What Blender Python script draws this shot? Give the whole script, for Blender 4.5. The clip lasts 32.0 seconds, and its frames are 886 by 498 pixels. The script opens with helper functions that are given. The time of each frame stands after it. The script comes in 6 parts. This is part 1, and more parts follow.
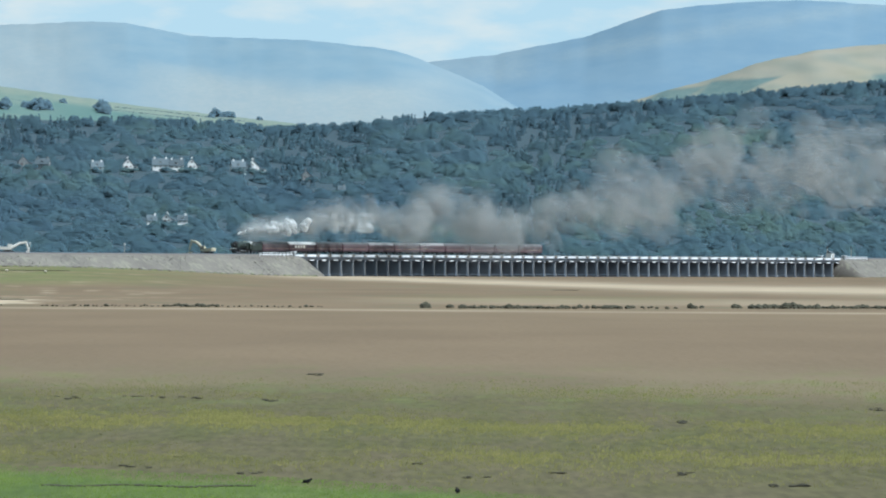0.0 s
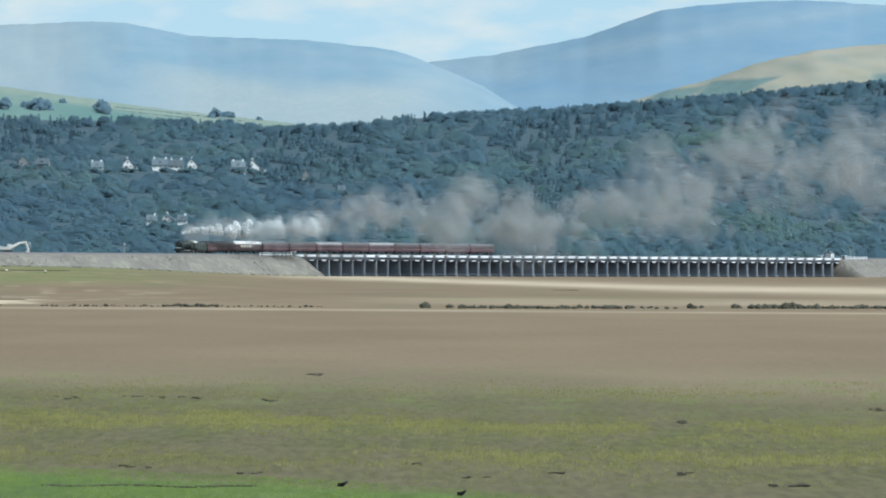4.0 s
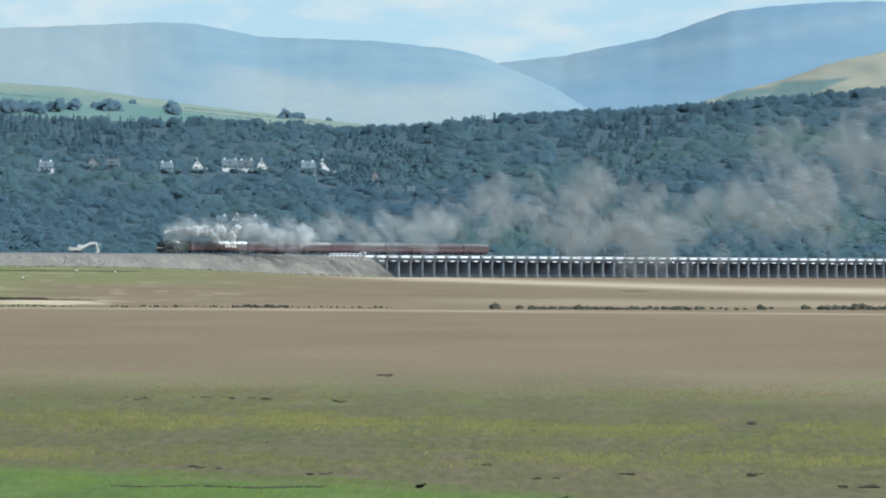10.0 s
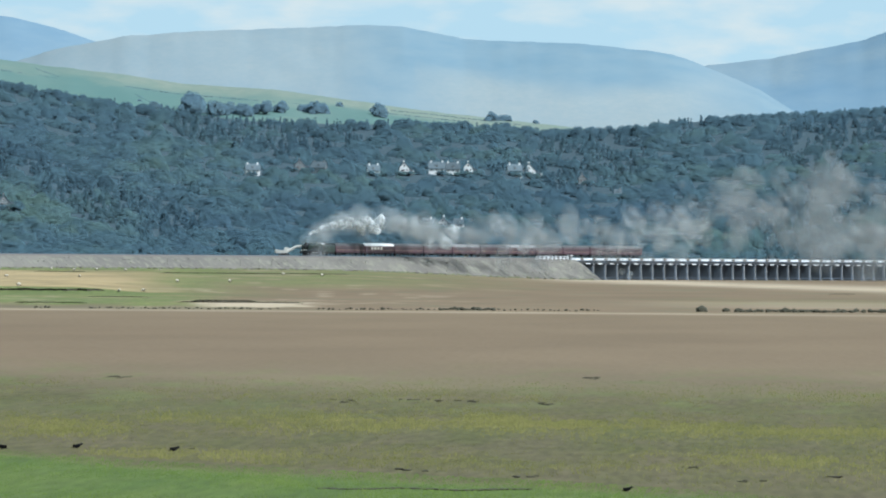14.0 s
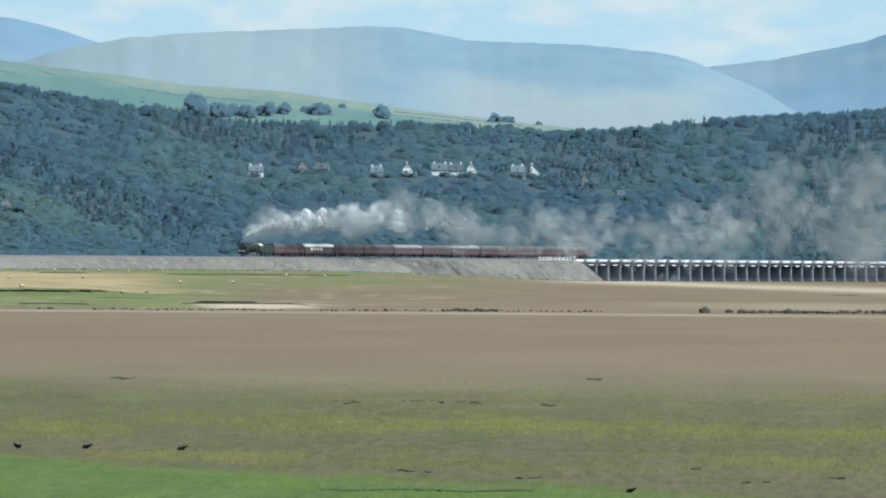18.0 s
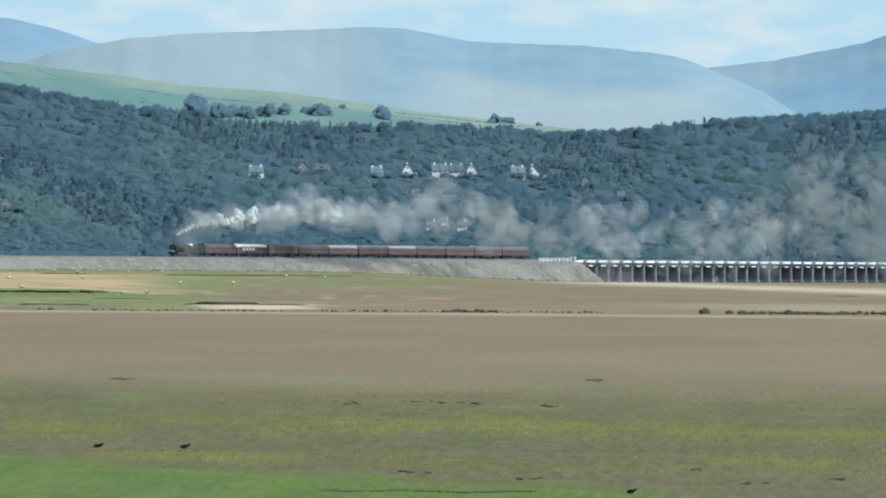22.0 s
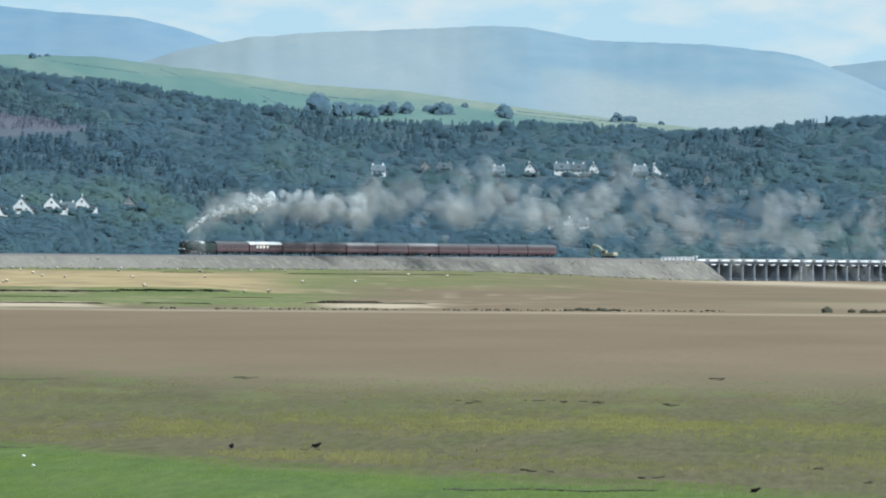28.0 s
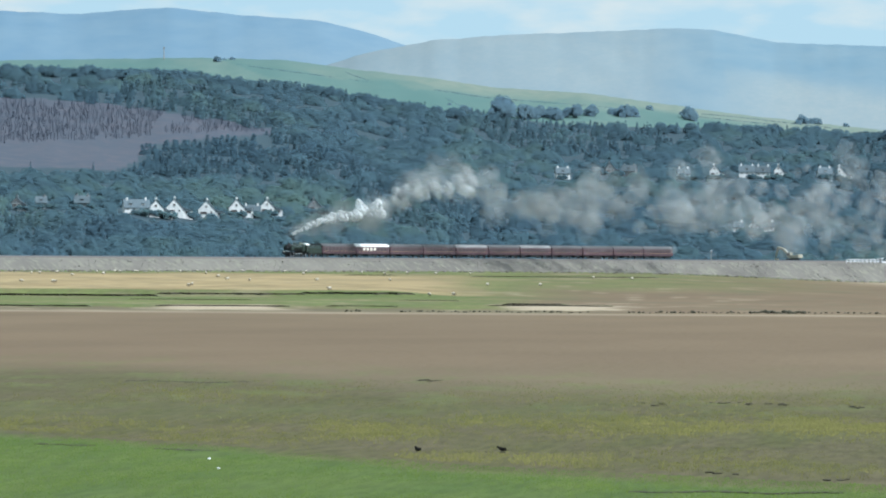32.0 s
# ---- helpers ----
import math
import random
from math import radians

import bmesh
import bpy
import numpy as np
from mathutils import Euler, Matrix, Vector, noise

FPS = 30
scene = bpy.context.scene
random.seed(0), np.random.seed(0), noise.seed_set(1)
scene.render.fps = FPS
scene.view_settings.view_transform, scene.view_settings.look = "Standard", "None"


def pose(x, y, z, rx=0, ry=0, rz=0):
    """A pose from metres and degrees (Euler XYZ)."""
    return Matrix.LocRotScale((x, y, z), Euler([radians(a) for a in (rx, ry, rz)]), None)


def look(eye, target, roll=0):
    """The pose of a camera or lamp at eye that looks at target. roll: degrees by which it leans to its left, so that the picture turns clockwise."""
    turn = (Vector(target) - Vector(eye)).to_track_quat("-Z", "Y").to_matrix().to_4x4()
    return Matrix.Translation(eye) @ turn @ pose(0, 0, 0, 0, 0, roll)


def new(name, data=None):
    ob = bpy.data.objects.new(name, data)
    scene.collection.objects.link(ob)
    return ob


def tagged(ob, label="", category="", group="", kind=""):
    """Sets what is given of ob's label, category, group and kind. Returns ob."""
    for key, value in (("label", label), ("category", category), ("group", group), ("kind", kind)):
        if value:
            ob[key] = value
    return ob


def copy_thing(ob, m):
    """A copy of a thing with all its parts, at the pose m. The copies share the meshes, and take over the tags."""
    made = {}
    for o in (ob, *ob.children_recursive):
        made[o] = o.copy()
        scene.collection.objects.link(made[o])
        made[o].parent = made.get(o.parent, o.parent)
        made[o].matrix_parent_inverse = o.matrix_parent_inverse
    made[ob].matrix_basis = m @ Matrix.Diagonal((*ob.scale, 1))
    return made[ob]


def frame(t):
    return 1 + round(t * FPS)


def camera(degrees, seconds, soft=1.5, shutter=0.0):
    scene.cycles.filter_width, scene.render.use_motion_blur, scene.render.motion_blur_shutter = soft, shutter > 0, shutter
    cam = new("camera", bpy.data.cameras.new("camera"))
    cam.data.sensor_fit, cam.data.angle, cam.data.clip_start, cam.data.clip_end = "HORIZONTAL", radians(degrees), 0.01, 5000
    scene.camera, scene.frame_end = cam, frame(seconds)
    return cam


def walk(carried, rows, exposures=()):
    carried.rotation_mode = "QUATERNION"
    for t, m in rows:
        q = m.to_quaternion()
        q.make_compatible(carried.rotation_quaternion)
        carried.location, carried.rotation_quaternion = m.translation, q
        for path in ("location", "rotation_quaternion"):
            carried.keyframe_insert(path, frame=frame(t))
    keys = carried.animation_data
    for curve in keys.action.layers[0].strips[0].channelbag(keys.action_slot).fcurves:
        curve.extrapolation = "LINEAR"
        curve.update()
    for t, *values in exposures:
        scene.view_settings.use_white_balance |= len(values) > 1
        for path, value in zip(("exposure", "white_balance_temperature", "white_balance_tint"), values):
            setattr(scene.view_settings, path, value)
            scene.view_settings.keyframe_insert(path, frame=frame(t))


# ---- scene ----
# Camera: long lens on a stand by the shore, panning to the left after the train.
EYE = 6.8          # eye over the sands
cam = camera(5.61, 32.0, soft=2.0)
PAN = [(0, 0.0035, 0.0424, -0.389), (2, 0.0028, 0.0424, -0.389), (3.5, 0.0024, 0.0424, -0.389), (5.5, 0.0004, 0.0424, -0.388),
       (6.0, 0.0, 0.043, -0.388), (7.0, -0.0008, 0.0434, -0.388), (8.0, -0.0021, 0.0432, -0.388), (8.5, 0.0052, 0.0415, -0.390),
       (9.0, 0.0259, 0.0423, -0.395), (9.5, 0.1076, 0.0325, -0.402), (10.0, 0.4445, 0.0450, -0.410), (10.5, 0.7286, 0.0405, -0.425),
       (11.0, 1.2041, 0.0545, -0.437), (11.5, 1.6939, 0.054, -0.442), (12.0, 1.8709, 0.0645, -0.442), (12.5, 1.8498, 0.058, -0.442),
       (13.0, 1.793, 0.0535, -0.442), (13.5, 1.7544, 0.0520, -0.440), (14.0, 1.7533, 0.0528, -0.436), (14.5, 1.7568, 0.0585, -0.430),
       (16.5, 1.771, 0.0610, -0.427), (18.0, 1.7726, 0.0605, -0.422), (19.0, 1.7725, 0.0635, -0.422), (20.0, 1.7724, 0.0650, -0.424),
       (21.0, 1.7705, 0.0650, -0.428), (22.0, 1.7735, 0.0658, -0.438), (23.0, 1.7745, 0.0625, -0.446), (24.0, 1.7766, 0.0630, -0.455),
       (24.5, 1.7603, 0.0576, -0.458), (26.5, 1.791, 0.0489, -0.460), (27.0, 1.9725, 0.0515, -0.459), (27.5, 2.5161, 0.0475, -0.453),
       (28.0, 2.5479, 0.0525, -0.443), (28.5, 2.9663, 0.0485, -0.428), (29.0, 3.3435, 0.0405, -0.412), (29.5, 3.6204, 0.0372, -0.397),
       (30.0, 3.6948, 0.0380, -0.384), (30.5, 3.704, 0.0510, -0.373), (31.0, 3.699, 0.0551, -0.365), (31.5, 3.7026, 0.0590, -0.360),
       (32.0, 3.7192, 0.0613, -0.355)]
walk(cam, [(t, pose(0, 0, EYE, 90 + pitch, roll, yaw)) for t, yaw, pitch, roll in PAN])

# ---- daylight: sun high on the right, pale summer sky with broken cloud ----
SUN_EL, SUN_AZ = 48.0, 116.0      # degrees; azimuth clockwise from straight ahead
sun = new("sun", bpy.data.lights.new("sun", "SUN"))
sun.data.energy, sun.data.angle, sun.data.color = 3.0, radians(7.0), (1.0, 0.95, 0.86)
a, e = radians(SUN_AZ), radians(SUN_EL)
sun.matrix_world = look((0, 0, 60), (-math.sin(a) * math.cos(e), -math.cos(a) * math.cos(e), 60 - math.sin(e)))
world = bpy.data.worlds.new("sky")
scene.world = world
world.use_nodes = True


def sky_nodes():
    nt = world.node_tree
    nd, ln = nt.nodes, nt.links
    sky = nd.new("ShaderNodeTexSky")
    sky.sky_type, sky.sun_disc = "NISHITA", False
    sky.sun_elevation, sky.sun_rotation = radians(SUN_EL), radians(SUN_AZ)
    sky.air_density, sky.dust_density, sky.ozone_density = 1.1, 0.6, 2.0
    tc = nd.new("ShaderNodeTexCoord")
    mp = nd.new("ShaderNodeMapping")
    mp.inputs["Scale"].default_value = (64, 64, 200)
    mp.inputs["Location"].default_value = (0.35, 0.0, 0.55)
    n1 = nd.new("ShaderNodeTexNoise")
    n1.inputs["Scale"].default_value, n1.inputs["Detail"].default_value, n1.inputs["Roughness"].default_value = 1.35, 6, 0.5
    ramp = nd.new("ShaderNodeValToRGB")
    ramp.color_ramp.elements[0].position, ramp.color_ramp.elements[1].position = 0.44, 0.66
    ramp.color_ramp.elements[0].color = (0.04, 0.04, 0.04, 1)
    mix = nd.new("ShaderNodeMixRGB")
    mix.inputs[2].default_value = (3.36, 3.55, 3.25, 1)
    bg = nd["Background"]
    bg.inputs[1].default_value = 0.095
    lift = nd.new("ShaderNodeVectorMath")      # the air is clear: pale blue close down to the hills
    lift.operation = "ADD"
    lift.inputs[1].default_value = (0, 0, 0.20)
    ln.new(tc.outputs["Generated"], lift.inputs[0])
    ln.new(lift.outputs[0], sky.inputs[0])
    ln.new(tc.outputs["Generated"], mp.inputs[0])
    ln.new(mp.outputs[0], n1.inputs["Vector"])
    ln.new(n1.outputs["Fac"], ramp.inputs[0])
    ln.new(ramp.outputs[0], mix.inputs[0])
    veil = nd.new("ShaderNodeMixRGB")          # thin high cloud all over
    veil.inputs[0].default_value, veil.inputs[2].default_value = 0.74, (2.55, 3.15, 2.75, 1)
    ln.new(sky.outputs[0], veil.inputs[1])
    ln.new(veil.outputs[0], mix.inputs[1])
    ln.new(mix.outputs[0], bg.inputs[0])


sky_nodes()
scene.view_settings.exposure = 1.20
scene.view_settings.use_white_balance = True
scene.view_settings.white_balance_temperature = 5500
scene.view_settings.white_balance_tint = 8
scene.cycles.transparent_max_bounces = 110


# ---- materials ----
def rgba(c):
    return (c[0], c[1], c[2], 1.0)


def surface(name, c1, c2, c3=None, scale=1.0, stretch=(1, 1, 1), rough=0.85, metal=0.0, bump=0.0, fine=8.0, vary=0.0, spec=0.3, island=0.0, through_light=0.0):
    """Two scales of noise between two or three colours, with some relief; metres of the object's own space."""
    m = bpy.data.materials.new(name)
    m.use_nodes = True
    nd, ln = m.node_tree.nodes, m.node_tree.links
    bs = nd["Principled BSDF"]
    bs.inputs["Roughness"].default_value, bs.inputs["Metallic"].default_value = rough, metal
    bs.inputs["Specular IOR Level"].default_value = spec
    tc = nd.new("ShaderNodeTexCoord")
    mp = nd.new("ShaderNodeMapping")
    mp.inputs["Scale"].default_value = stretch
    ln.new(tc.outputs["Object"], mp.inputs[0])
    n1, n2 = nd.new("ShaderNodeTexNoise"), nd.new("ShaderNodeTexNoise")
    for n, s, d in ((n1, scale, 4), (n2, scale * fine, 3)):
        n.inputs["Scale"].default_value, n.inputs["Detail"].default_value = s, d
        ln.new(mp.outputs[0], n.inputs["Vector"])
    r1 = nd.new("ShaderNodeValToRGB")
    r1.color_ramp.elements[0].position, r1.color_ramp.elements[1].position = 0.34, 0.66
    r1.color_ramp.elements[0].color, r1.color_ramp.elements[1].color = rgba(c1), rgba(c2)
    ln.new(n1.outputs["Fac"], r1.inputs[0])
    out = r1.outputs[0]
    if c3:
        r2 = nd.new("ShaderNodeValToRGB")
        r2.color_ramp.elements[0].position, r2.color_ramp.elements[1].position = 0.5, 0.72
        mx = nd.new("ShaderNodeMixRGB")
        mx.inputs[2].default_value = rgba(c3)
        ln.new(n2.outputs["Fac"], r2.inputs[0])
        ln.new(r2.outputs[0], mx.inputs[0])
        ln.new(out, mx.inputs[1])
        out = mx.outputs[0]
    for amount, node, sock in ((vary, "ShaderNodeObjectInfo", "Random"), (island, "ShaderNodeNewGeometry", "Random Per Island")):
        if amount:
            inf = nd.new(node)
            mr = nd.new("ShaderNodeMapRange")
            mr.inputs["To Min"].default_value, mr.inputs["To Max"].default_value = 1 - amount, 1 + amount
            hs = nd.new("ShaderNodeHueSaturation")
            ln.new(inf.outputs[sock], mr.inputs["Value"])
            ln.new(mr.outputs[0], hs.inputs["Value"])
            ln.new(out, hs.inputs["Color"])
            out = hs.outputs[0]
    ln.new(out, bs.inputs["Base Color"])
    if bump:
        bp = nd.new("ShaderNodeBump")
        bp.inputs["Distance"].default_value = bump
        ln.new(n2.outputs["Fac"], bp.inputs["Height"])
        ln.new(bp.outputs[0], bs.inputs["Normal"])
    if through_light:
        tr = nd.new("ShaderNodeBsdfTranslucent")
        ms = nd.new("ShaderNodeMixShader")
        ms.inputs[0].default_value = through_light
        ln.new(out, tr.inputs[0])
        ln.new(bs.outputs[0], ms.inputs[1])
        ln.new(tr.outputs[0], ms.inputs[2])
        ln.new(ms.outputs[0], nd["Material Output"].inputs[0])
    return m


def foliage(name, dark, mid, light, scale):
    """Leaf colour: each tree has its own tint, each clump and each stretch of a crown its own shade."""
    m = surface(name, mid, mid, None, scale, rough=1.0, spec=0.02, island=0.05)
    nd, ln = m.node_tree.nodes, m.node_tree.links
    at = nd.new("ShaderNodeAttribute")
    at.attribute_name = "tint"
    nz = nd.new("ShaderNodeTexNoise")
    nz.inputs["Scale"].default_value, nz.inputs["Detail"].default_value = 0.3, 3
    tc = nd.new("ShaderNodeTexCoord")
    ln.new(tc.outputs["Object"], nz.inputs["Vector"])
    ad = nd.new("ShaderNodeMath")
    ad.operation = "MULTIPLY_ADD"
    ad.inputs[1].default_value = 0.5
    sb = nd.new("ShaderNodeMath")
    sb.operation = "SUBTRACT"
    sb.inputs[1].default_value = 0.25
    ln.new(at.outputs["Fac"], sb.inputs[0])
    ln.new(nz.outputs["Fac"], ad.inputs[0])
    ln.new(sb.outputs[0], ad.inputs[2])
    rp = nd.new("ShaderNodeValToRGB")
    rp.color_ramp.elements[0].color, rp.color_ramp.elements[1].color = rgba(dark), rgba(light)
    e = rp.color_ramp.elements.new(0.5)
    e.color = rgba(mid)
    ln.new(ad.outputs[0], rp.inputs[0])
    hs = nd["Hue/Saturation/Value"]
    ln.new(rp.outputs[0], hs.inputs["Color"])
    bs = nd["Principled BSDF"]
    tr = nd.new("ShaderNodeBsdfTranslucent")
    ms = nd.new("ShaderNodeMixShader")
    ms.inputs[0].default_value = 0.45
    ln.new(hs.outputs[0], tr.inputs[0])
    ln.new(bs.outputs[0], ms.inputs[1])
    ln.new(tr.outputs[0], ms.inputs[2])
    gap, thin = nd.new("ShaderNodeBsdfTransparent"), nd.new("ShaderNodeMixShader")     # gaps between the leaves of a clump
    thin.inputs[0].default_value = 0.42
    ln.new(ms.outputs[0], thin.inputs[1])
    ln.new(gap.outputs[0], thin.inputs[2])
    ln.new(thin.outputs[0], nd["Material Output"].inputs[0])
    return m


def patched(name, first, second, scale, stretch):
    """Two tones of hill vegetation and, on the fells, of painted sun and shade, each uneven, that meet where the
    sheet's cover says so, with a frayed border.
    """
    m = surface(name, first[0], first[1], None, scale, stretch, rough=1, fine=6, spec=0.05)
    nd, ln = m.node_tree.nodes, m.node_tree.links
    n1 = [n for n in nd if n.type == "TEX_NOISE"]
    r2 = nd.new("ShaderNodeValToRGB")
    r2.color_ramp.elements[0].position, r2.color_ramp.elements[1].position = 0.36, 0.64
    r2.color_ramp.elements[0].color, r2.color_ramp.elements[1].color = rgba(second[0]), rgba(second[1])
    ln.new(n1[1].outputs["Fac"], r2.inputs[0])
    at = nd.new("ShaderNodeAttribute")
    at.attribute_name = "patch"
    ad = nd.new("ShaderNodeMath")
    ad.operation, ad.use_clamp = "MULTIPLY_ADD", True
    ad.inputs[1].default_value = 0.36
    sb = nd.new("ShaderNodeMath")
    sb.operation = "SUBTRACT"
    sb.inputs[1].default_value = 0.18
    ln.new(at.outputs["Fac"], sb.inputs[0])
    ln.new(n1[0].outputs["Fac"], ad.inputs[0])
    ln.new(sb.outputs[0], ad.inputs[2])
    mx = nd.new("ShaderNodeMixRGB")
    bs = nd["Principled BSDF"]
    old = bs.inputs["Base Color"].links[0].from_socket
    ln.new(ad.outputs[0], mx.inputs[0])
    ln.new(old, mx.inputs[1])
    ln.new(r2.outputs[0], mx.inputs[2])
    ln.new(mx.outputs[0], bs.inputs["Base Color"])
    return m


def vapour(name, c, opacity):
    """A thin skin of smoke that lets most of the light pass."""
    m = bpy.data.materials.new(name)
    m.use_nodes = True
    nd, ln = m.node_tree.nodes, m.node_tree.links
    nd.remove(nd["Principled BSDF"])
    df, tl, tp = nd.new("ShaderNodeBsdfDiffuse"), nd.new("ShaderNodeBsdfTranslucent"), nd.new("ShaderNodeBsdfTransparent")
    a, b = nd.new("ShaderNodeMixShader"), nd.new("ShaderNodeMixShader")
    df.inputs[0].default_value = tl.inputs[0].default_value = rgba(c)
    a.inputs[0].default_value, b.inputs[0].default_value = 0.42, opacity
    ln.new(df.outputs[0], a.inputs[1])
    ln.new(tl.outputs[0], a.inputs[2])
    ln.new(tp.outputs[0], b.inputs[1])
    ln.new(a.outputs[0], b.inputs[2])
    ln.new(b.outputs[0], nd["Material Output"].inputs[0])
    return m


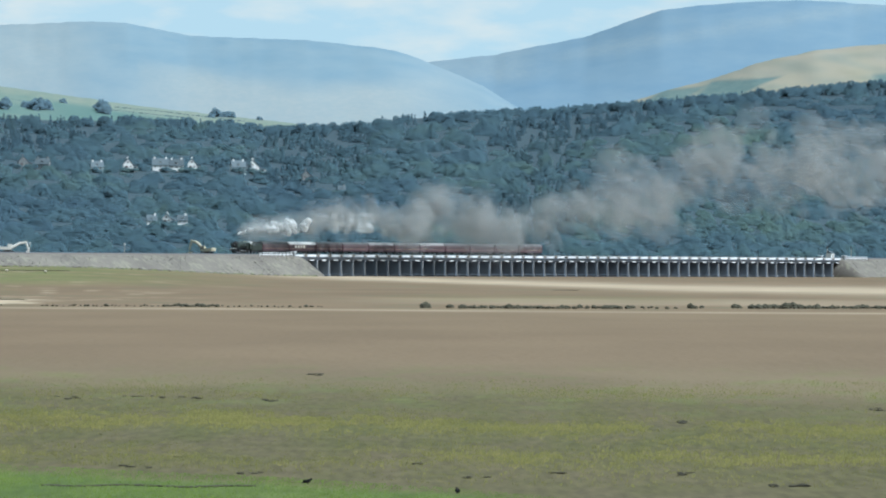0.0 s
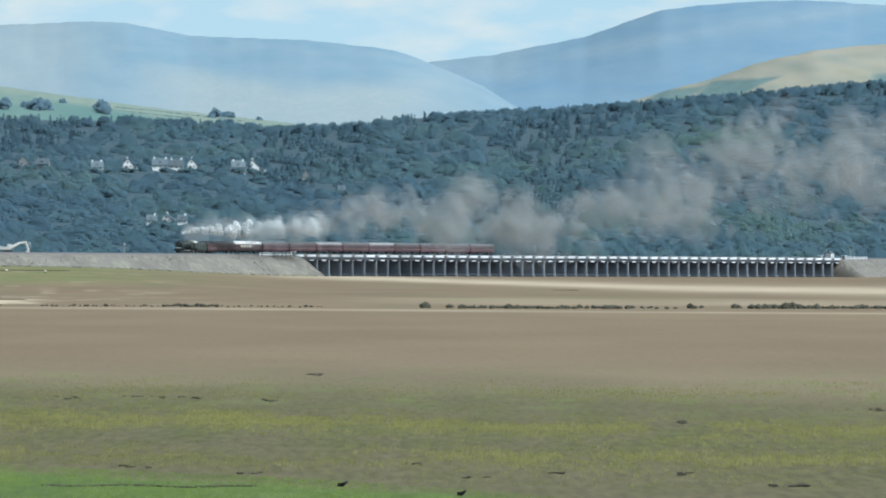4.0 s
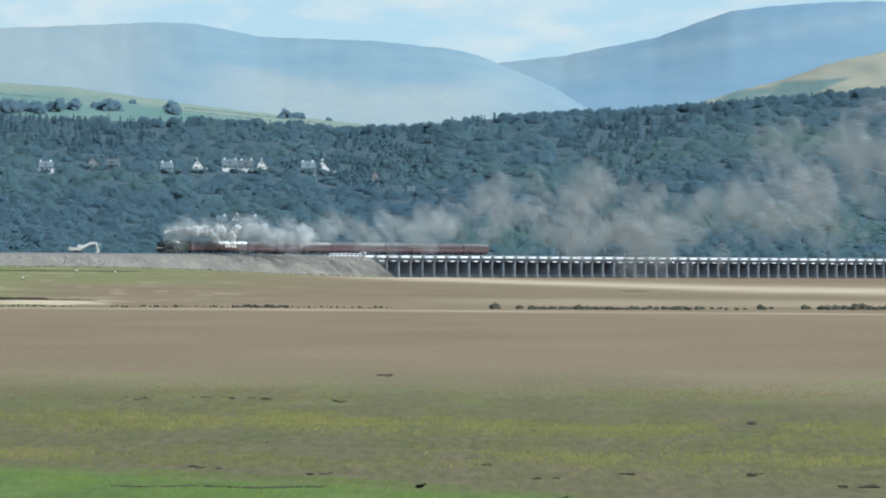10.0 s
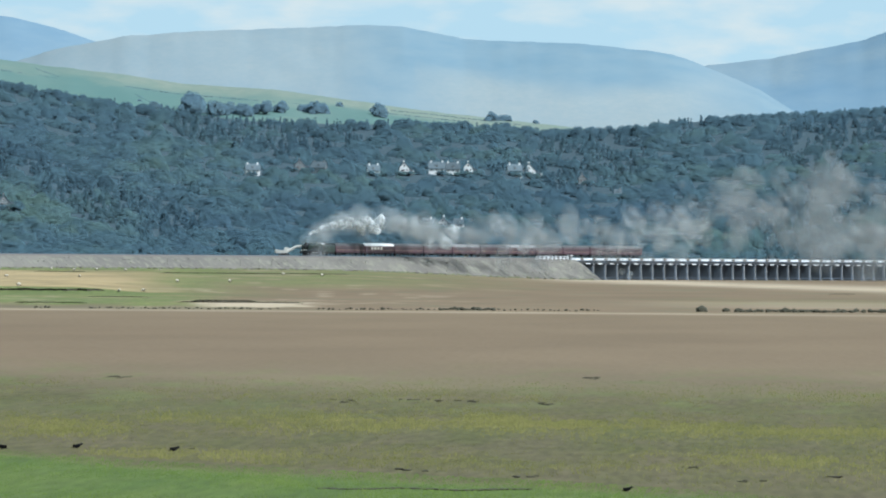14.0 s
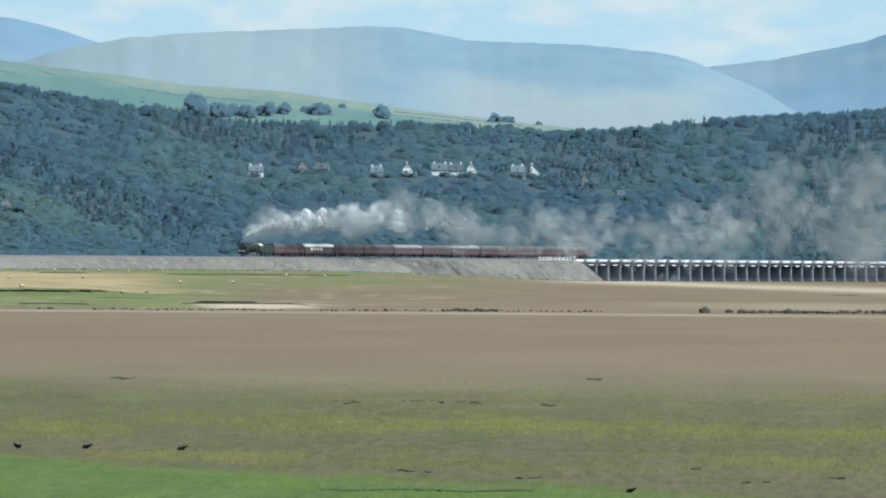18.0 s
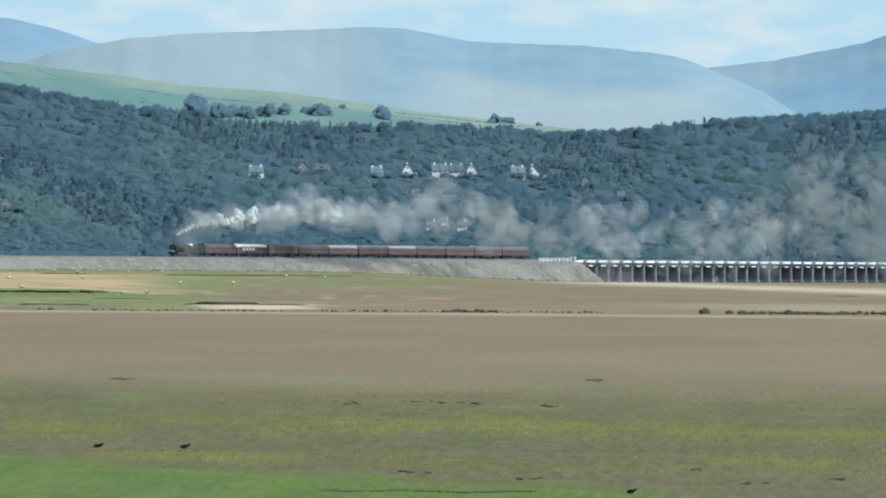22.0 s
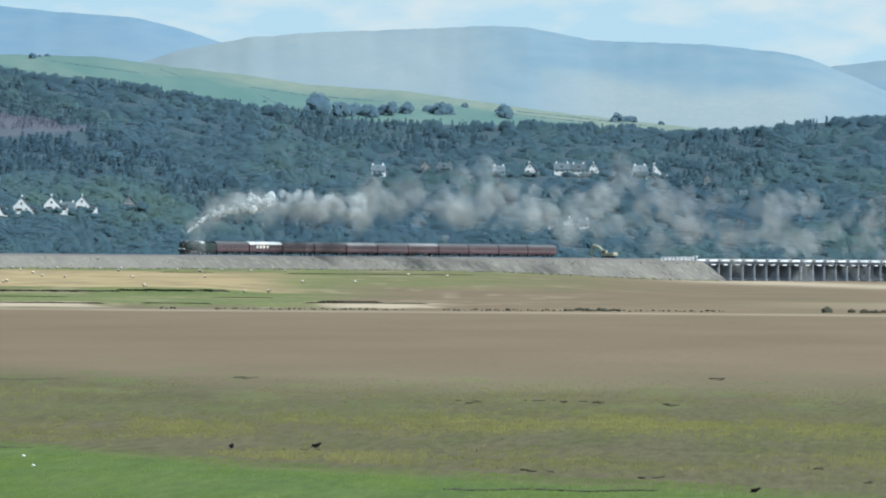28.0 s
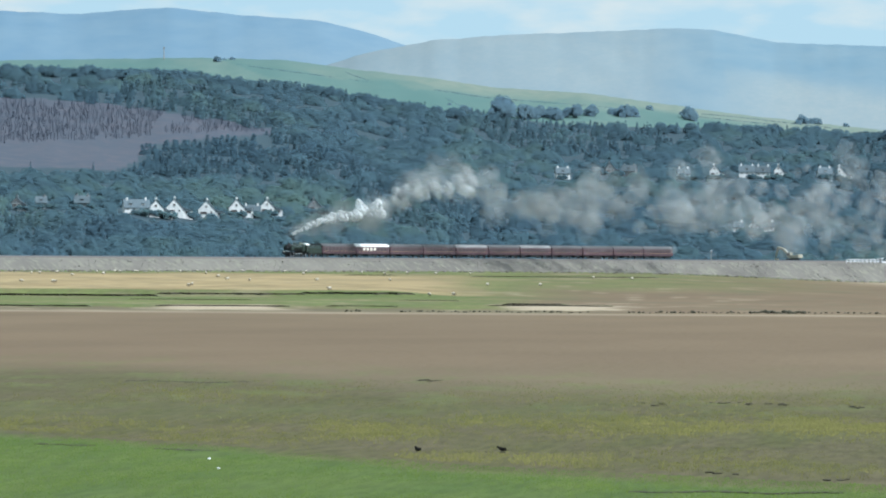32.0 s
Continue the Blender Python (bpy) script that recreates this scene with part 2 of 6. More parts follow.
M = {
    # Far foliage blued and paled: distance haze put into the leaf colour.
    "leaf": foliage("woodland_foliage_hazed", (0.082, 0.138, 0.182), (0.094, 0.157, 0.188), (0.124, 0.192, 0.172), 0.012),
    "conifer": foliage("conifer_foliage_hazed", (0.080, 0.136, 0.180), (0.091, 0.151, 0.186), (0.108, 0.171, 0.180), 0.02),
    "bark": surface("bark", (0.040, 0.056, 0.070), (0.058, 0.070, 0.082), None, 0.6, bump=0.03),
    # Floor in the same haze blue, darkened to match the shaded crowns.
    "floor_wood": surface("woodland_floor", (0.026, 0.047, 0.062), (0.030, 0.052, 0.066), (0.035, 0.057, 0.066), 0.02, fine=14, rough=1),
    "clearfell": surface("cleared_hillside", (0.048, 0.060, 0.082), (0.060, 0.066, 0.086), (0.082, 0.076, 0.090), 0.03, (1, 1, 2), fine=7, rough=1),
    "brash": surface("bare_stems", (0.092, 0.108, 0.146), (0.106, 0.112, 0.146), (0.084, 0.104, 0.140), 0.3, island=0.12, rough=1, through_light=0.4),
    # Hill pastures blued and greyed: distance haze put into their colours.
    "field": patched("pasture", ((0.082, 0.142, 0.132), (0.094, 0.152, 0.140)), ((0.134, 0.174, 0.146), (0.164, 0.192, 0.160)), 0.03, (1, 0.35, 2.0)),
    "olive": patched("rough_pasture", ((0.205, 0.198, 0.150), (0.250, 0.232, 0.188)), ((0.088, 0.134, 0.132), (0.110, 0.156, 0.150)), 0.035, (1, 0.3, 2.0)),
    # Fell blues: distance haze and cloud shade painted in; paler tones sunlit slopes, grass.
    "fell": patched("fell_hazed", ((0.128, 0.192, 0.238), (0.142, 0.204, 0.245)), ((0.198, 0.236, 0.248), (0.216, 0.246, 0.252)), 0.05, (1, 0.8, 2.0)),
    "fell_far": patched("far_fell_hazed", ((0.114, 0.180, 0.242), (0.126, 0.192, 0.250)), ((0.160, 0.214, 0.252), (0.180, 0.228, 0.254)), 0.05, (1, 0.8, 2.0)),
    "stone": surface("rubble_stone", (0.098, 0.090, 0.080), (0.140, 0.130, 0.112), (0.165, 0.162, 0.125), 0.05, fine=9, bump=0.15, island=0.12),
    "ballast": surface("track_ballast", (0.096, 0.084, 0.076), (0.128, 0.116, 0.104), None, 1.2, bump=0.05),
    "pier": surface("pier_masonry", (0.090, 0.118, 0.158), (0.122, 0.150, 0.190), (0.145, 0.17, 0.20), 0.35, (1, 1, 0.6), fine=7, vary=0.12, bump=0.04),
    # Pier stone made paler: the cutwater's sunlit face put into the colour.
    "nose": surface("pier_cutwater_sunlit", (0.200, 0.208, 0.214), (0.260, 0.264, 0.266), (0.16, 0.165, 0.17), 0.4, (1, 1, 0.5), fine=7, vary=0.1, bump=0.04),
    "girder": surface("girder_steel", (0.085, 0.10, 0.118), (0.12, 0.135, 0.15), (0.11, 0.10, 0.095), 0.5, fine=8, rough=0.6),
    "parapet": surface("pale_parapet", (0.62, 0.64, 0.66), (0.76, 0.78, 0.80), (0.46, 0.48, 0.50), 0.5, fine=8, vary=0.12, rough=0.7),
    # Maroon lifted and blued to put distance haze into the paint colour.
    "maroon": surface("maroon_paint_hazed", (0.074, 0.046, 0.056), (0.092, 0.055, 0.064), (0.086, 0.060, 0.068), 0.25, fine=9, rough=0.6, spec=0.25, vary=0.15),
    "roof_grey": surface("coach_roof_grey", (0.068, 0.070, 0.074), (0.088, 0.090, 0.092), (0.060, 0.060, 0.062), 0.4, (0.4, 2, 1), fine=6, vary=0.2),
    "roof_pale": surface("coach_roof_pale", (0.168, 0.168, 0.168), (0.216, 0.216, 0.216), (0.144, 0.144, 0.144), 0.4, (0.4, 2, 1), fine=6),
    "roof_white": surface("coach_roof_white", (0.624, 0.624, 0.608), (0.688, 0.688, 0.672), None, 0.5, rough=0.6),
    "cream": surface("cream_paint", (0.66, 0.62, 0.52), (0.74, 0.70, 0.60), None, 0.5, rough=0.5),
    "glass": surface("window_glass", (0.05, 0.045, 0.045), (0.075, 0.065, 0.06), None, 0.5, rough=0.25, spec=0.35),
    "black": surface("black_running_gear", (0.018, 0.020, 0.022), (0.030, 0.031, 0.032), (0.048, 0.044, 0.042), 1.2, fine=6, rough=0.6),
    "green_loco": surface("dark_green_paint", (0.014, 0.024, 0.020), (0.02, 0.034, 0.027), None, 0.5, rough=0.32, spec=0.5),
    # Hilltop trees and hedges: pale blue haze mixed into the leaf green.
    "fartree": foliage("field_tree_foliage_hazed", (0.130, 0.208, 0.272), (0.142, 0.222, 0.276), (0.156, 0.236, 0.270), 0.05),
    "steel": surface("bright_steel", (0.45, 0.45, 0.45), (0.55, 0.55, 0.55), None, 2, rough=0.35, metal=0.9),
    "brass": surface("brass", (0.5, 0.38, 0.16), (0.6, 0.46, 0.2), None, 2, rough=0.35, metal=0.9),
    "coal": surface("coal", (0.012, 0.012, 0.012), (0.03, 0.03, 0.03), None, 4, bump=0.1),
    "smoke": vapour("smoke", (0.385, 0.40, 0.395), 0.031),
    "steam": vapour("white_steam", (0.53, 0.56, 0.565), 0.038),
    "loose_steam": vapour("loose_steam", (0.66, 0.69, 0.69), 0.15),
    "fresh_steam": vapour("fresh_steam", (0.78, 0.80, 0.80), 0.48),
    "limewash": surface("white_render", (0.60, 0.61, 0.60), (0.68, 0.69, 0.68), (0.52, 0.54, 0.54), 0.3, fine=6),
    "slate": surface("slate_roof", (0.066, 0.092, 0.108), (0.090, 0.116, 0.132), (0.08, 0.104, 0.118), 0.5, (1, 1, 2), fine=8, vary=0.2),
    "greystone": surface("grey_stone_wall", (0.150, 0.170, 0.178), (0.195, 0.214, 0.220), None, 0.4, fine=8, bump=0.04),
    "weed": surface("weedy_boulder", (0.024, 0.024, 0.014), (0.046, 0.043, 0.026), (0.068, 0.064, 0.044), 0.8, fine=5, bump=0.06, island=0.3),
    "tuft": surface("marsh_grass", (0.082, 0.084, 0.028), (0.106, 0.104, 0.036), (0.142, 0.130, 0.054), 0.06, fine=12, island=0.3, spec=0.02, rough=1.0),
    "blade": surface("turf_blades", (0.058, 0.092, 0.020), (0.080, 0.114, 0.026), (0.104, 0.128, 0.038), 0.2, fine=9, island=0.25, spec=0.02, rough=1.0),
    "turf": surface("marsh_turf", (0.080, 0.096, 0.040), (0.116, 0.124, 0.054), (0.144, 0.136, 0.072), 0.2, (1, 0.3, 1), fine=6),
    "clod": surface("mud_clod", (0.026, 0.023, 0.014), (0.042, 0.037, 0.023), None, 1.5, bump=0.05),
    "crow": surface("crow_feathers", (0.004, 0.004, 0.005), (0.009, 0.009, 0.010), None, 6, rough=0.75, spec=0.1),
    "fleece": surface("sheep_fleece", (0.40, 0.36, 0.29), (0.50, 0.46, 0.38), None, 4, fine=4, bump=0.04),
    "dark_face": surface("sheep_face", (0.04, 0.035, 0.03), (0.07, 0.06, 0.05), None, 6),
    "machine": surface("pale_machine_paint", (0.42, 0.41, 0.38), (0.50, 0.49, 0.45), (0.32, 0.30, 0.26), 0.8, fine=5, rough=0.5),
    "machine_y": surface("yellow_machine_paint", (0.33, 0.31, 0.23), (0.40, 0.37, 0.28), (0.28, 0.26, 0.2), 0.8, fine=5, rough=0.5),
    "timber": surface("weathered_timber", (0.24, 0.22, 0.19), (0.34, 0.31, 0.27), None, 1.5, (3, 3, 0.4)),
}


# ---- small mesh helpers ----
def link(name, me, material, parent=None, label=""):
    if material:
        me.materials.append(material)
    ob = new(name, me)
    if parent:
        ob.parent = parent
    if label:
        ob["label"] = label
    return ob


def part(name, bm, material, parent=None, label=""):
    me = bpy.data.meshes.new(name)
    bm.to_mesh(me)
    bm.free()
    return link(name, me, material, parent, label)


def grid_mesh(name, pts):
    """A sheet over an array of points (rows, columns, 3)."""
    r, c = pts.shape[:2]
    idx = np.arange(r * c).reshape(r, c)
    quads = np.stack([idx[:-1, :-1], idx[:-1, 1:], idx[1:, 1:], idx[1:, :-1]], -1).reshape(-1, 4)
    me = bpy.data.meshes.new(name)
    me.vertices.add(r * c)
    me.vertices.foreach_set("co", pts.reshape(-1).astype(np.float32))
    me.loops.add(quads.size)
    me.loops.foreach_set("vertex_index", quads.reshape(-1).astype(np.int32))
    me.polygons.add(len(quads))
    me.polygons.foreach_set("loop_start", np.arange(0, quads.size, 4, dtype=np.int32))
    me.update()
    me.polygons.foreach_set("use_smooth", np.ones(len(quads), dtype=bool))
    return me


def soup_mesh(name, verts, n, normals=None):
    """A mesh of loose n-cornered faces from an array (faces, n, 3); with normals, one for each corner, it is shaded as soft round masses."""
    v = verts.reshape(-1, 3).astype(np.float32)
    me = bpy.data.meshes.new(name)
    me.vertices.add(len(v))
    me.vertices.foreach_set("co", v.reshape(-1))
    me.loops.add(len(v))
    me.loops.foreach_set("vertex_index", np.arange(len(v), dtype=np.int32))
    me.polygons.add(len(v) // n)
    me.polygons.foreach_set("loop_start", np.arange(0, len(v), n, dtype=np.int32))
    if normals is not None:
        at = me.attributes.new("custom_normal", "FLOAT_VECTOR", "POINT")
        at.data.foreach_set("vector", normals.astype(np.float32).reshape(-1))
    me.update()
    return me


def unit(d):
    return d / np.maximum(1e-6, np.linalg.norm(d, axis=-1))[..., None]


def box(bm, x0, x1, y0, y1, z0, z1, bevel=0.0):
    r = bmesh.ops.create_cube(bm, size=1.0, matrix=Matrix.LocRotScale(((x0 + x1) / 2, (y0 + y1) / 2, (z0 + z1) / 2), None, (x1 - x0, y1 - y0, z1 - z0)))
    if bevel:
        es = list({e for v in r["verts"] for e in v.link_edges})
        bmesh.ops.bevel(bm, geom=es, offset=bevel, segments=2, affect="EDGES")


def boxed(x0, x1, y0, y1, z0, z1, bevel=0.0):
    bm = bmesh.new()
    box(bm, x0, x1, y0, y1, z0, z1, bevel)
    return bm


def rod(bm, p, q, r1, r2=None, seg=8):
    p, q = Vector(p), Vector(q)
    m = Matrix.Translation((p + q) / 2) @ (q - p).to_track_quat("Z", "Y").to_matrix().to_4x4()
    bmesh.ops.create_cone(bm, cap_ends=True, segments=seg, radius1=r1, radius2=r1 if r2 is None else r2, depth=(q - p).length, matrix=m)


def rodded(p, q, r1, r2=None, seg=8):
    bm = bmesh.new()
    rod(bm, p, q, r1, r2, seg)
    return bm


def prism(profile, x0, x1):
    """A solid with an outline in (y, z), drawn out along x."""
    bm = bmesh.new()
    a = [bm.verts.new((x0, y, z)) for y, z in profile]
    b = [bm.verts.new((x1, y, z)) for y, z in profile]
    bm.faces.new(a[::-1])
    bm.faces.new(b)
    for i in range(len(a)):
        j = (i + 1) % len(a)
        bm.faces.new((a[i], a[j], b[j], b[i]))
    bmesh.ops.recalc_face_normals(bm, faces=bm.faces)
    return bm


def fbm(x, y, s, seed=0.0, octaves=3):
    return noise.fractal(Vector((x * s, y * s, seed)), 1.0, 2.0, octaves)


# ---- the plan: the railway runs from near left to far right ----
BASE = Vector((-36.37, 2895.0, 0))       # first free-standing pier
ALONG = Vector((0.4053, 0.9142, 0))      # along the line, away from the camera
SIDE = Vector((0.9142, -0.4053, 0))      # the sunny side that is seen
RAIL = 7.0
SPAN = 9.14
TURN = -113.9                            # heading of the train, degrees


def on_line(s, side=0.0, z=RAIL):
    p = BASE + ALONG * s + SIDE * side
    return Vector((p.x, p.y, z))


def line_pose(s, side=0.0, z=RAIL):
    p = on_line(s, side, z)
    return pose(p.x, p.y, p.z, 0, 0, TURN)


def line_depth(az):
    """How far off the line lies on a bearing (milliradians to the right of straight ahead)."""
    k = az / 1000
    s = (k * BASE.y - BASE.x) / (ALONG.x - k * ALONG.y)
    return BASE.y + ALONG.y * s


def profile(points, az):
    xs, ys = zip(*points)
    return np.interp(az, xs, ys)


def smooth(a, b, x):
    t = min(1.0, max(0.0, (x - a) / (b - a)))
    return t * t * (3 - 2 * t)


# ---- the ground: one sheet from the shore to the horizon ----
def shelf_edge(az):
    return 1512 + 26 * noise.noise(Vector((az * 0.12, 3.1, 0))) + 10 * noise.noise(Vector((az * 0.6, 1.7, 0)))


def ground_height(x, y):
    if y < 500:
        return 0.05 * noise.noise(Vector((x * 0.08, y * 0.03, 2.0)))
    az = 1000 * x / y
    left, far_left = smooth(-12, -45, az), smooth(-62, -72, az)
    e = shelf_edge(az)
    z = left * 1.75 * min(1.0, max(0.0, (y - e) / 850)) + left * (0.9 * far_left * smooth(e, e + 26, y) + 0.9 * (1 - far_left) * smooth(e, e + 500, y))
    e2 = 1212 + 30 * noise.noise(Vector((az * 0.2, 9.1, 0)))
    z += 0.28 * smooth(-40, -60, az) * smooth(e2, e2 + 20, y)
    return z + 0.05 * noise.noise(Vector((x * 0.02, y * 0.012, 5.0)))


LAWN_EDGE = [(-130, 349), (-113.8, 344), (-101, 330), (-88.8, 321), (-76, 307), (-65, 296), (-51, 288), (-32, 279), (-16, 272), (0, 262), (12, 252), (30, 238)]


def cover(x, y):
    """How much of each kind of ground lies at a place: lawn, marsh, straw; pale sand, green marsh, bare mud."""
    az = 1000 * x / max(y, 1)
    n1, n2 = noise.noise(Vector((x * 0.035, y * 0.016, 0))), noise.noise(Vector((x * 0.2, y * 0.05, 4)))
    n3 = noise.noise(Vector((az * 0.05, y * 0.006, 8)))
    n4 = noise.noise(Vector((az * 0.25, y * 0.03, 12)))
    lawn = 1 - smooth(-5, 6, y - profile(LAWN_EDGE, az) + 3 - 4 * n2 - 5 * n1)
    marsh = smooth(-9, -1, y - profile(LAWN_EDGE, az)) * (1 - smooth(408, 520, y + 36 * n1 + 16 * n2 - 80 * smooth(-62, -105, az) + 50 * smooth(8, 48, az)))
    marsh *= 0.88 + 0.12 * smooth(-0.3, 0.3, n1)
    left = smooth(-14, -48, az)
    straw = smooth(-56, -70, az + 4 * n4) * smooth(0, 25, y - shelf_edge(az) - 25) * (1 - smooth(2150, 2330, y + 120 * n3)) * (0.82 + 0.18 * n4)
    green = 0.28 * smooth(0.0, 0.35, n1 + 0.4 * n2) * smooth(300, 380, y) * (1 - smooth(480, 560, y - 70 * smooth(-62, -105, az)))
    if 300 < y < 640:
        el0 = -1000 * EYE / y
        s1 = 0.8 * noise.noise(Vector((az * 0.13, el0 * 1.5, 31))) + 0.55 * noise.noise(Vector((az * 0.6, el0 * 4.5, 37)))
        reach = smooth(-19.5, -15.5, el0) * (1 - smooth(-14.2, -11.2, el0 - 1.3 * smooth(-62, -105, az)))
        green = max(0.4 * green, 0.5 * smooth(0.0, 0.45, s1) * reach)
    if 1130 < y:
        green = smooth(-44, -60, az + 10 * n3) * smooth(1195, 1225, y + 18 * n4) * (1 - straw)
        green = max(green, 0.75 * left * smooth(1640, 1900, y + 160 * n3) * (1 - straw))
        green = max(green, 0.5 * smooth(-12, 3, az) * (1 - smooth(22, 34, az)) * smooth(1290, 1380, y) * (1 - smooth(1500, 1640, y)))
    if -72 < az and 1130 < y < 1900:
        green *= 1 - 0.6 * smooth(-66, -46, az) * (1 - smooth(1600, 1880, y))
    el = -1000 * EYE / max(y, 1)
    c = np.interp(az, (-14, 7, 26, 49), (-2.42, -2.95, -3.40, -3.62)) + 0.06 * n4
    pale = smooth(-26, -10, az) * math.exp(-((el - c) / (0.26 + 0.004 * max(0, az))) ** 2)
    pale = max(pale, 0.55 * math.exp(-((el + 6.08) / 0.10) ** 2), 0.35 * smooth(-20, 10, az) * smooth(-5.5, -5.2, el) * (1 - smooth(-4.9, -4.4, el)))
    pale = max(pale, smooth(-48, -58, az) * smooth(0.05, 0.3, n4 + 0.5 * n3) * 0.8 * math.exp(-((el + 5.35) / 0.22) ** 2))
    pale = max(pale, 0.85 * smooth(-89, -84, az + 3 * n4) * (1 - smooth(-72, -66, az + 3 * n4)) * math.exp(-((el + 5.2 + 0.1 * n4) / 0.16) ** 2))
    flat = smooth(-99, -95, az + 3 * n4) * (1 - smooth(-84, -80, az + 3 * n4)) * smooth(-5.86, -5.76, el + 0.08 * n4) * (1 - smooth(-5.52, -5.40, el + 0.1 * n4))
    flat = max(flat, smooth(-60, -55, az + 3 * n4) * (1 - smooth(-47, -43, az + 3 * n4)) * smooth(-5.7, -5.6, el + 0.08 * n4) * (1 - smooth(-5.3, -5.1, el + 0.1 * n4)))
    pale, green = max(pale, flat), green * (1 - flat)
    mud = smooth(-40, -55, az) * smooth(1128, 1140, y) * (1 - smooth(1180, 1225, y + 25 * n4))
    mud = max(mud, 0.45 * smooth(620, 480, y))
    if y > 1130:
        n5, n6 = noise.noise(Vector((az * 0.11, el * 5.0, 21))), noise.noise(Vector((az * 0.4, el * 11.0, 27)))
        streak = 0.6 * n5 + 0.5 * n6
        straw *= 0.62 + 0.38 * smooth(-0.25, 0.1, streak)
        green *= 0.55 + 0.45 * smooth(-0.3, 0.05, -streak)
        pale = max(pale, 0.5 * left * smooth(0.18, 0.4, streak) * (1 - straw))
        mud = max(mud, 0.8 * smooth(0.12, 0.35, -streak) * (1 - straw))
    return lawn, max(0, marsh), max(0, straw), pale, max(0, green), mud


def ground_material():
    m = bpy.data.materials.new("sands_and_marsh")
    m.use_nodes = True
    nd, ln = m.node_tree.nodes, m.node_tree.links
    bs = nd["Principled BSDF"]
    bs.inputs["Roughness"].default_value, bs.inputs["Specular IOR Level"].default_value = 0.95, 0.12
    tc = nd.new("ShaderNodeTexCoord")

    def nz(scale, stretch, detail=4):
        mp = nd.new("ShaderNodeMapping")
        mp.inputs["Scale"].default_value = stretch
        n = nd.new("ShaderNodeTexNoise")
        n.inputs["Scale"].default_value, n.inputs["Detail"].default_value = scale, detail
        ln.new(tc.outputs["Object"], mp.inputs[0])
        ln.new(mp.outputs[0], n.inputs["Vector"])
        return n.outputs["Fac"]

    def ramp(fac, c1, c2, p1=0.35, p2=0.65):
        r = nd.new("ShaderNodeValToRGB")
        r.color_ramp.elements[0].position, r.color_ramp.elements[1].position = p1, p2
        r.color_ramp.elements[0].color, r.color_ramp.elements[1].color = rgba(c1), rgba(c2)
        ln.new(fac, r.inputs[0])
        return r.outputs[0]

    def mix(fac, a, b):
        x = nd.new("ShaderNodeMixRGB")
        ln.new(fac, x.inputs[0])
        ln.new(a, x.inputs[1])
        ln.new(b, x.inputs[2])
        return x.outputs[0]

    def overlay(a, fac, low, high):
        x = nd.new("ShaderNodeMixRGB")
        x.blend_type = "MULTIPLY"
        x.inputs[0].default_value = 1.0
        ln.new(a, x.inputs[1])
        ln.new(ramp(fac, (low, low, low), (high, high, high)), x.inputs[2])
        return x.outputs[0]

    broad, mid, fine = nz(0.004, (1, 0.35, 1)), nz(0.05, (1, 0.22, 1)), nz(0.9, (1, 0.16, 1))
    # near the shore: drifts a few metres across and single clumps
    drift, clump = nz(0.38, (1, 0.10, 1), 5), nz(2.6, (1, 0.07, 1), 3)
    sand = overlay(ramp(broad, (0.128, 0.091, 0.056), (0.147, 0.108, 0.067)), mid, 0.93, 1.06)
    pale = ramp(mid, (0.285, 0.230, 0.160), (0.340, 0.280, 0.196))
    mud = overlay(ramp(broad, (0.115, 0.096, 0.058), (0.133, 0.110, 0.067)), mid, 0.9, 1.08)
    marsh = overlay(ramp(drift, (0.080, 0.068, 0.036), (0.066, 0.064, 0.024), 0.36, 0.64), clump, 0.76, 1.22)
    lawn = overlay(ramp(drift, (0.056, 0.084, 0.020), (0.074, 0.101, 0.024), 0.36, 0.64), clump, 0.82, 1.18)
    straw = overlay(ramp(mid, (0.280, 0.208, 0.106), (0.330, 0.254, 0.132)), fine, 0.92, 1.06)
    green = overlay(ramp(mid, (0.090, 0.110, 0.036), (0.122, 0.136, 0.046)), fine, 0.84, 1.14)
    seps = []
    for name in ("cover_a", "cover_b"):
        at = nd.new("ShaderNodeAttribute")
        at.attribute_name = name
        sp = nd.new("ShaderNodeSeparateColor")
        ln.new(at.outputs["Color"], sp.inputs[0])
        seps.append(sp)
    c = mix(seps[1].outputs[2], sand, mud)
    c = mix(seps[1].outputs[0], c, pale)
    c = mix(seps[1].outputs[1], c, green)
    c = mix(seps[0].outputs[2], c, straw)
    c = mix(seps[0].outputs[1], c, marsh)
    half = nd.new("ShaderNodeMath")
    half.operation = "MULTIPLY"
    ln.new(seps[0].outputs[1], half.inputs[0])
    ln.new(seps[1].outputs[1], half.inputs[1])
    c = mix(half.outputs[0], c, green)
    c = mix(seps[0].outputs[0], c, lawn)
    ln.new(c, bs.inputs["Base Color"])
    bp = nd.new("ShaderNodeBump")
    bp.inputs["Distance"].default_value = 0.12
    ln.new(fine, bp.inputs["Height"])
    ln.new(bp.outputs[0], bs.inputs["Normal"])
    return m


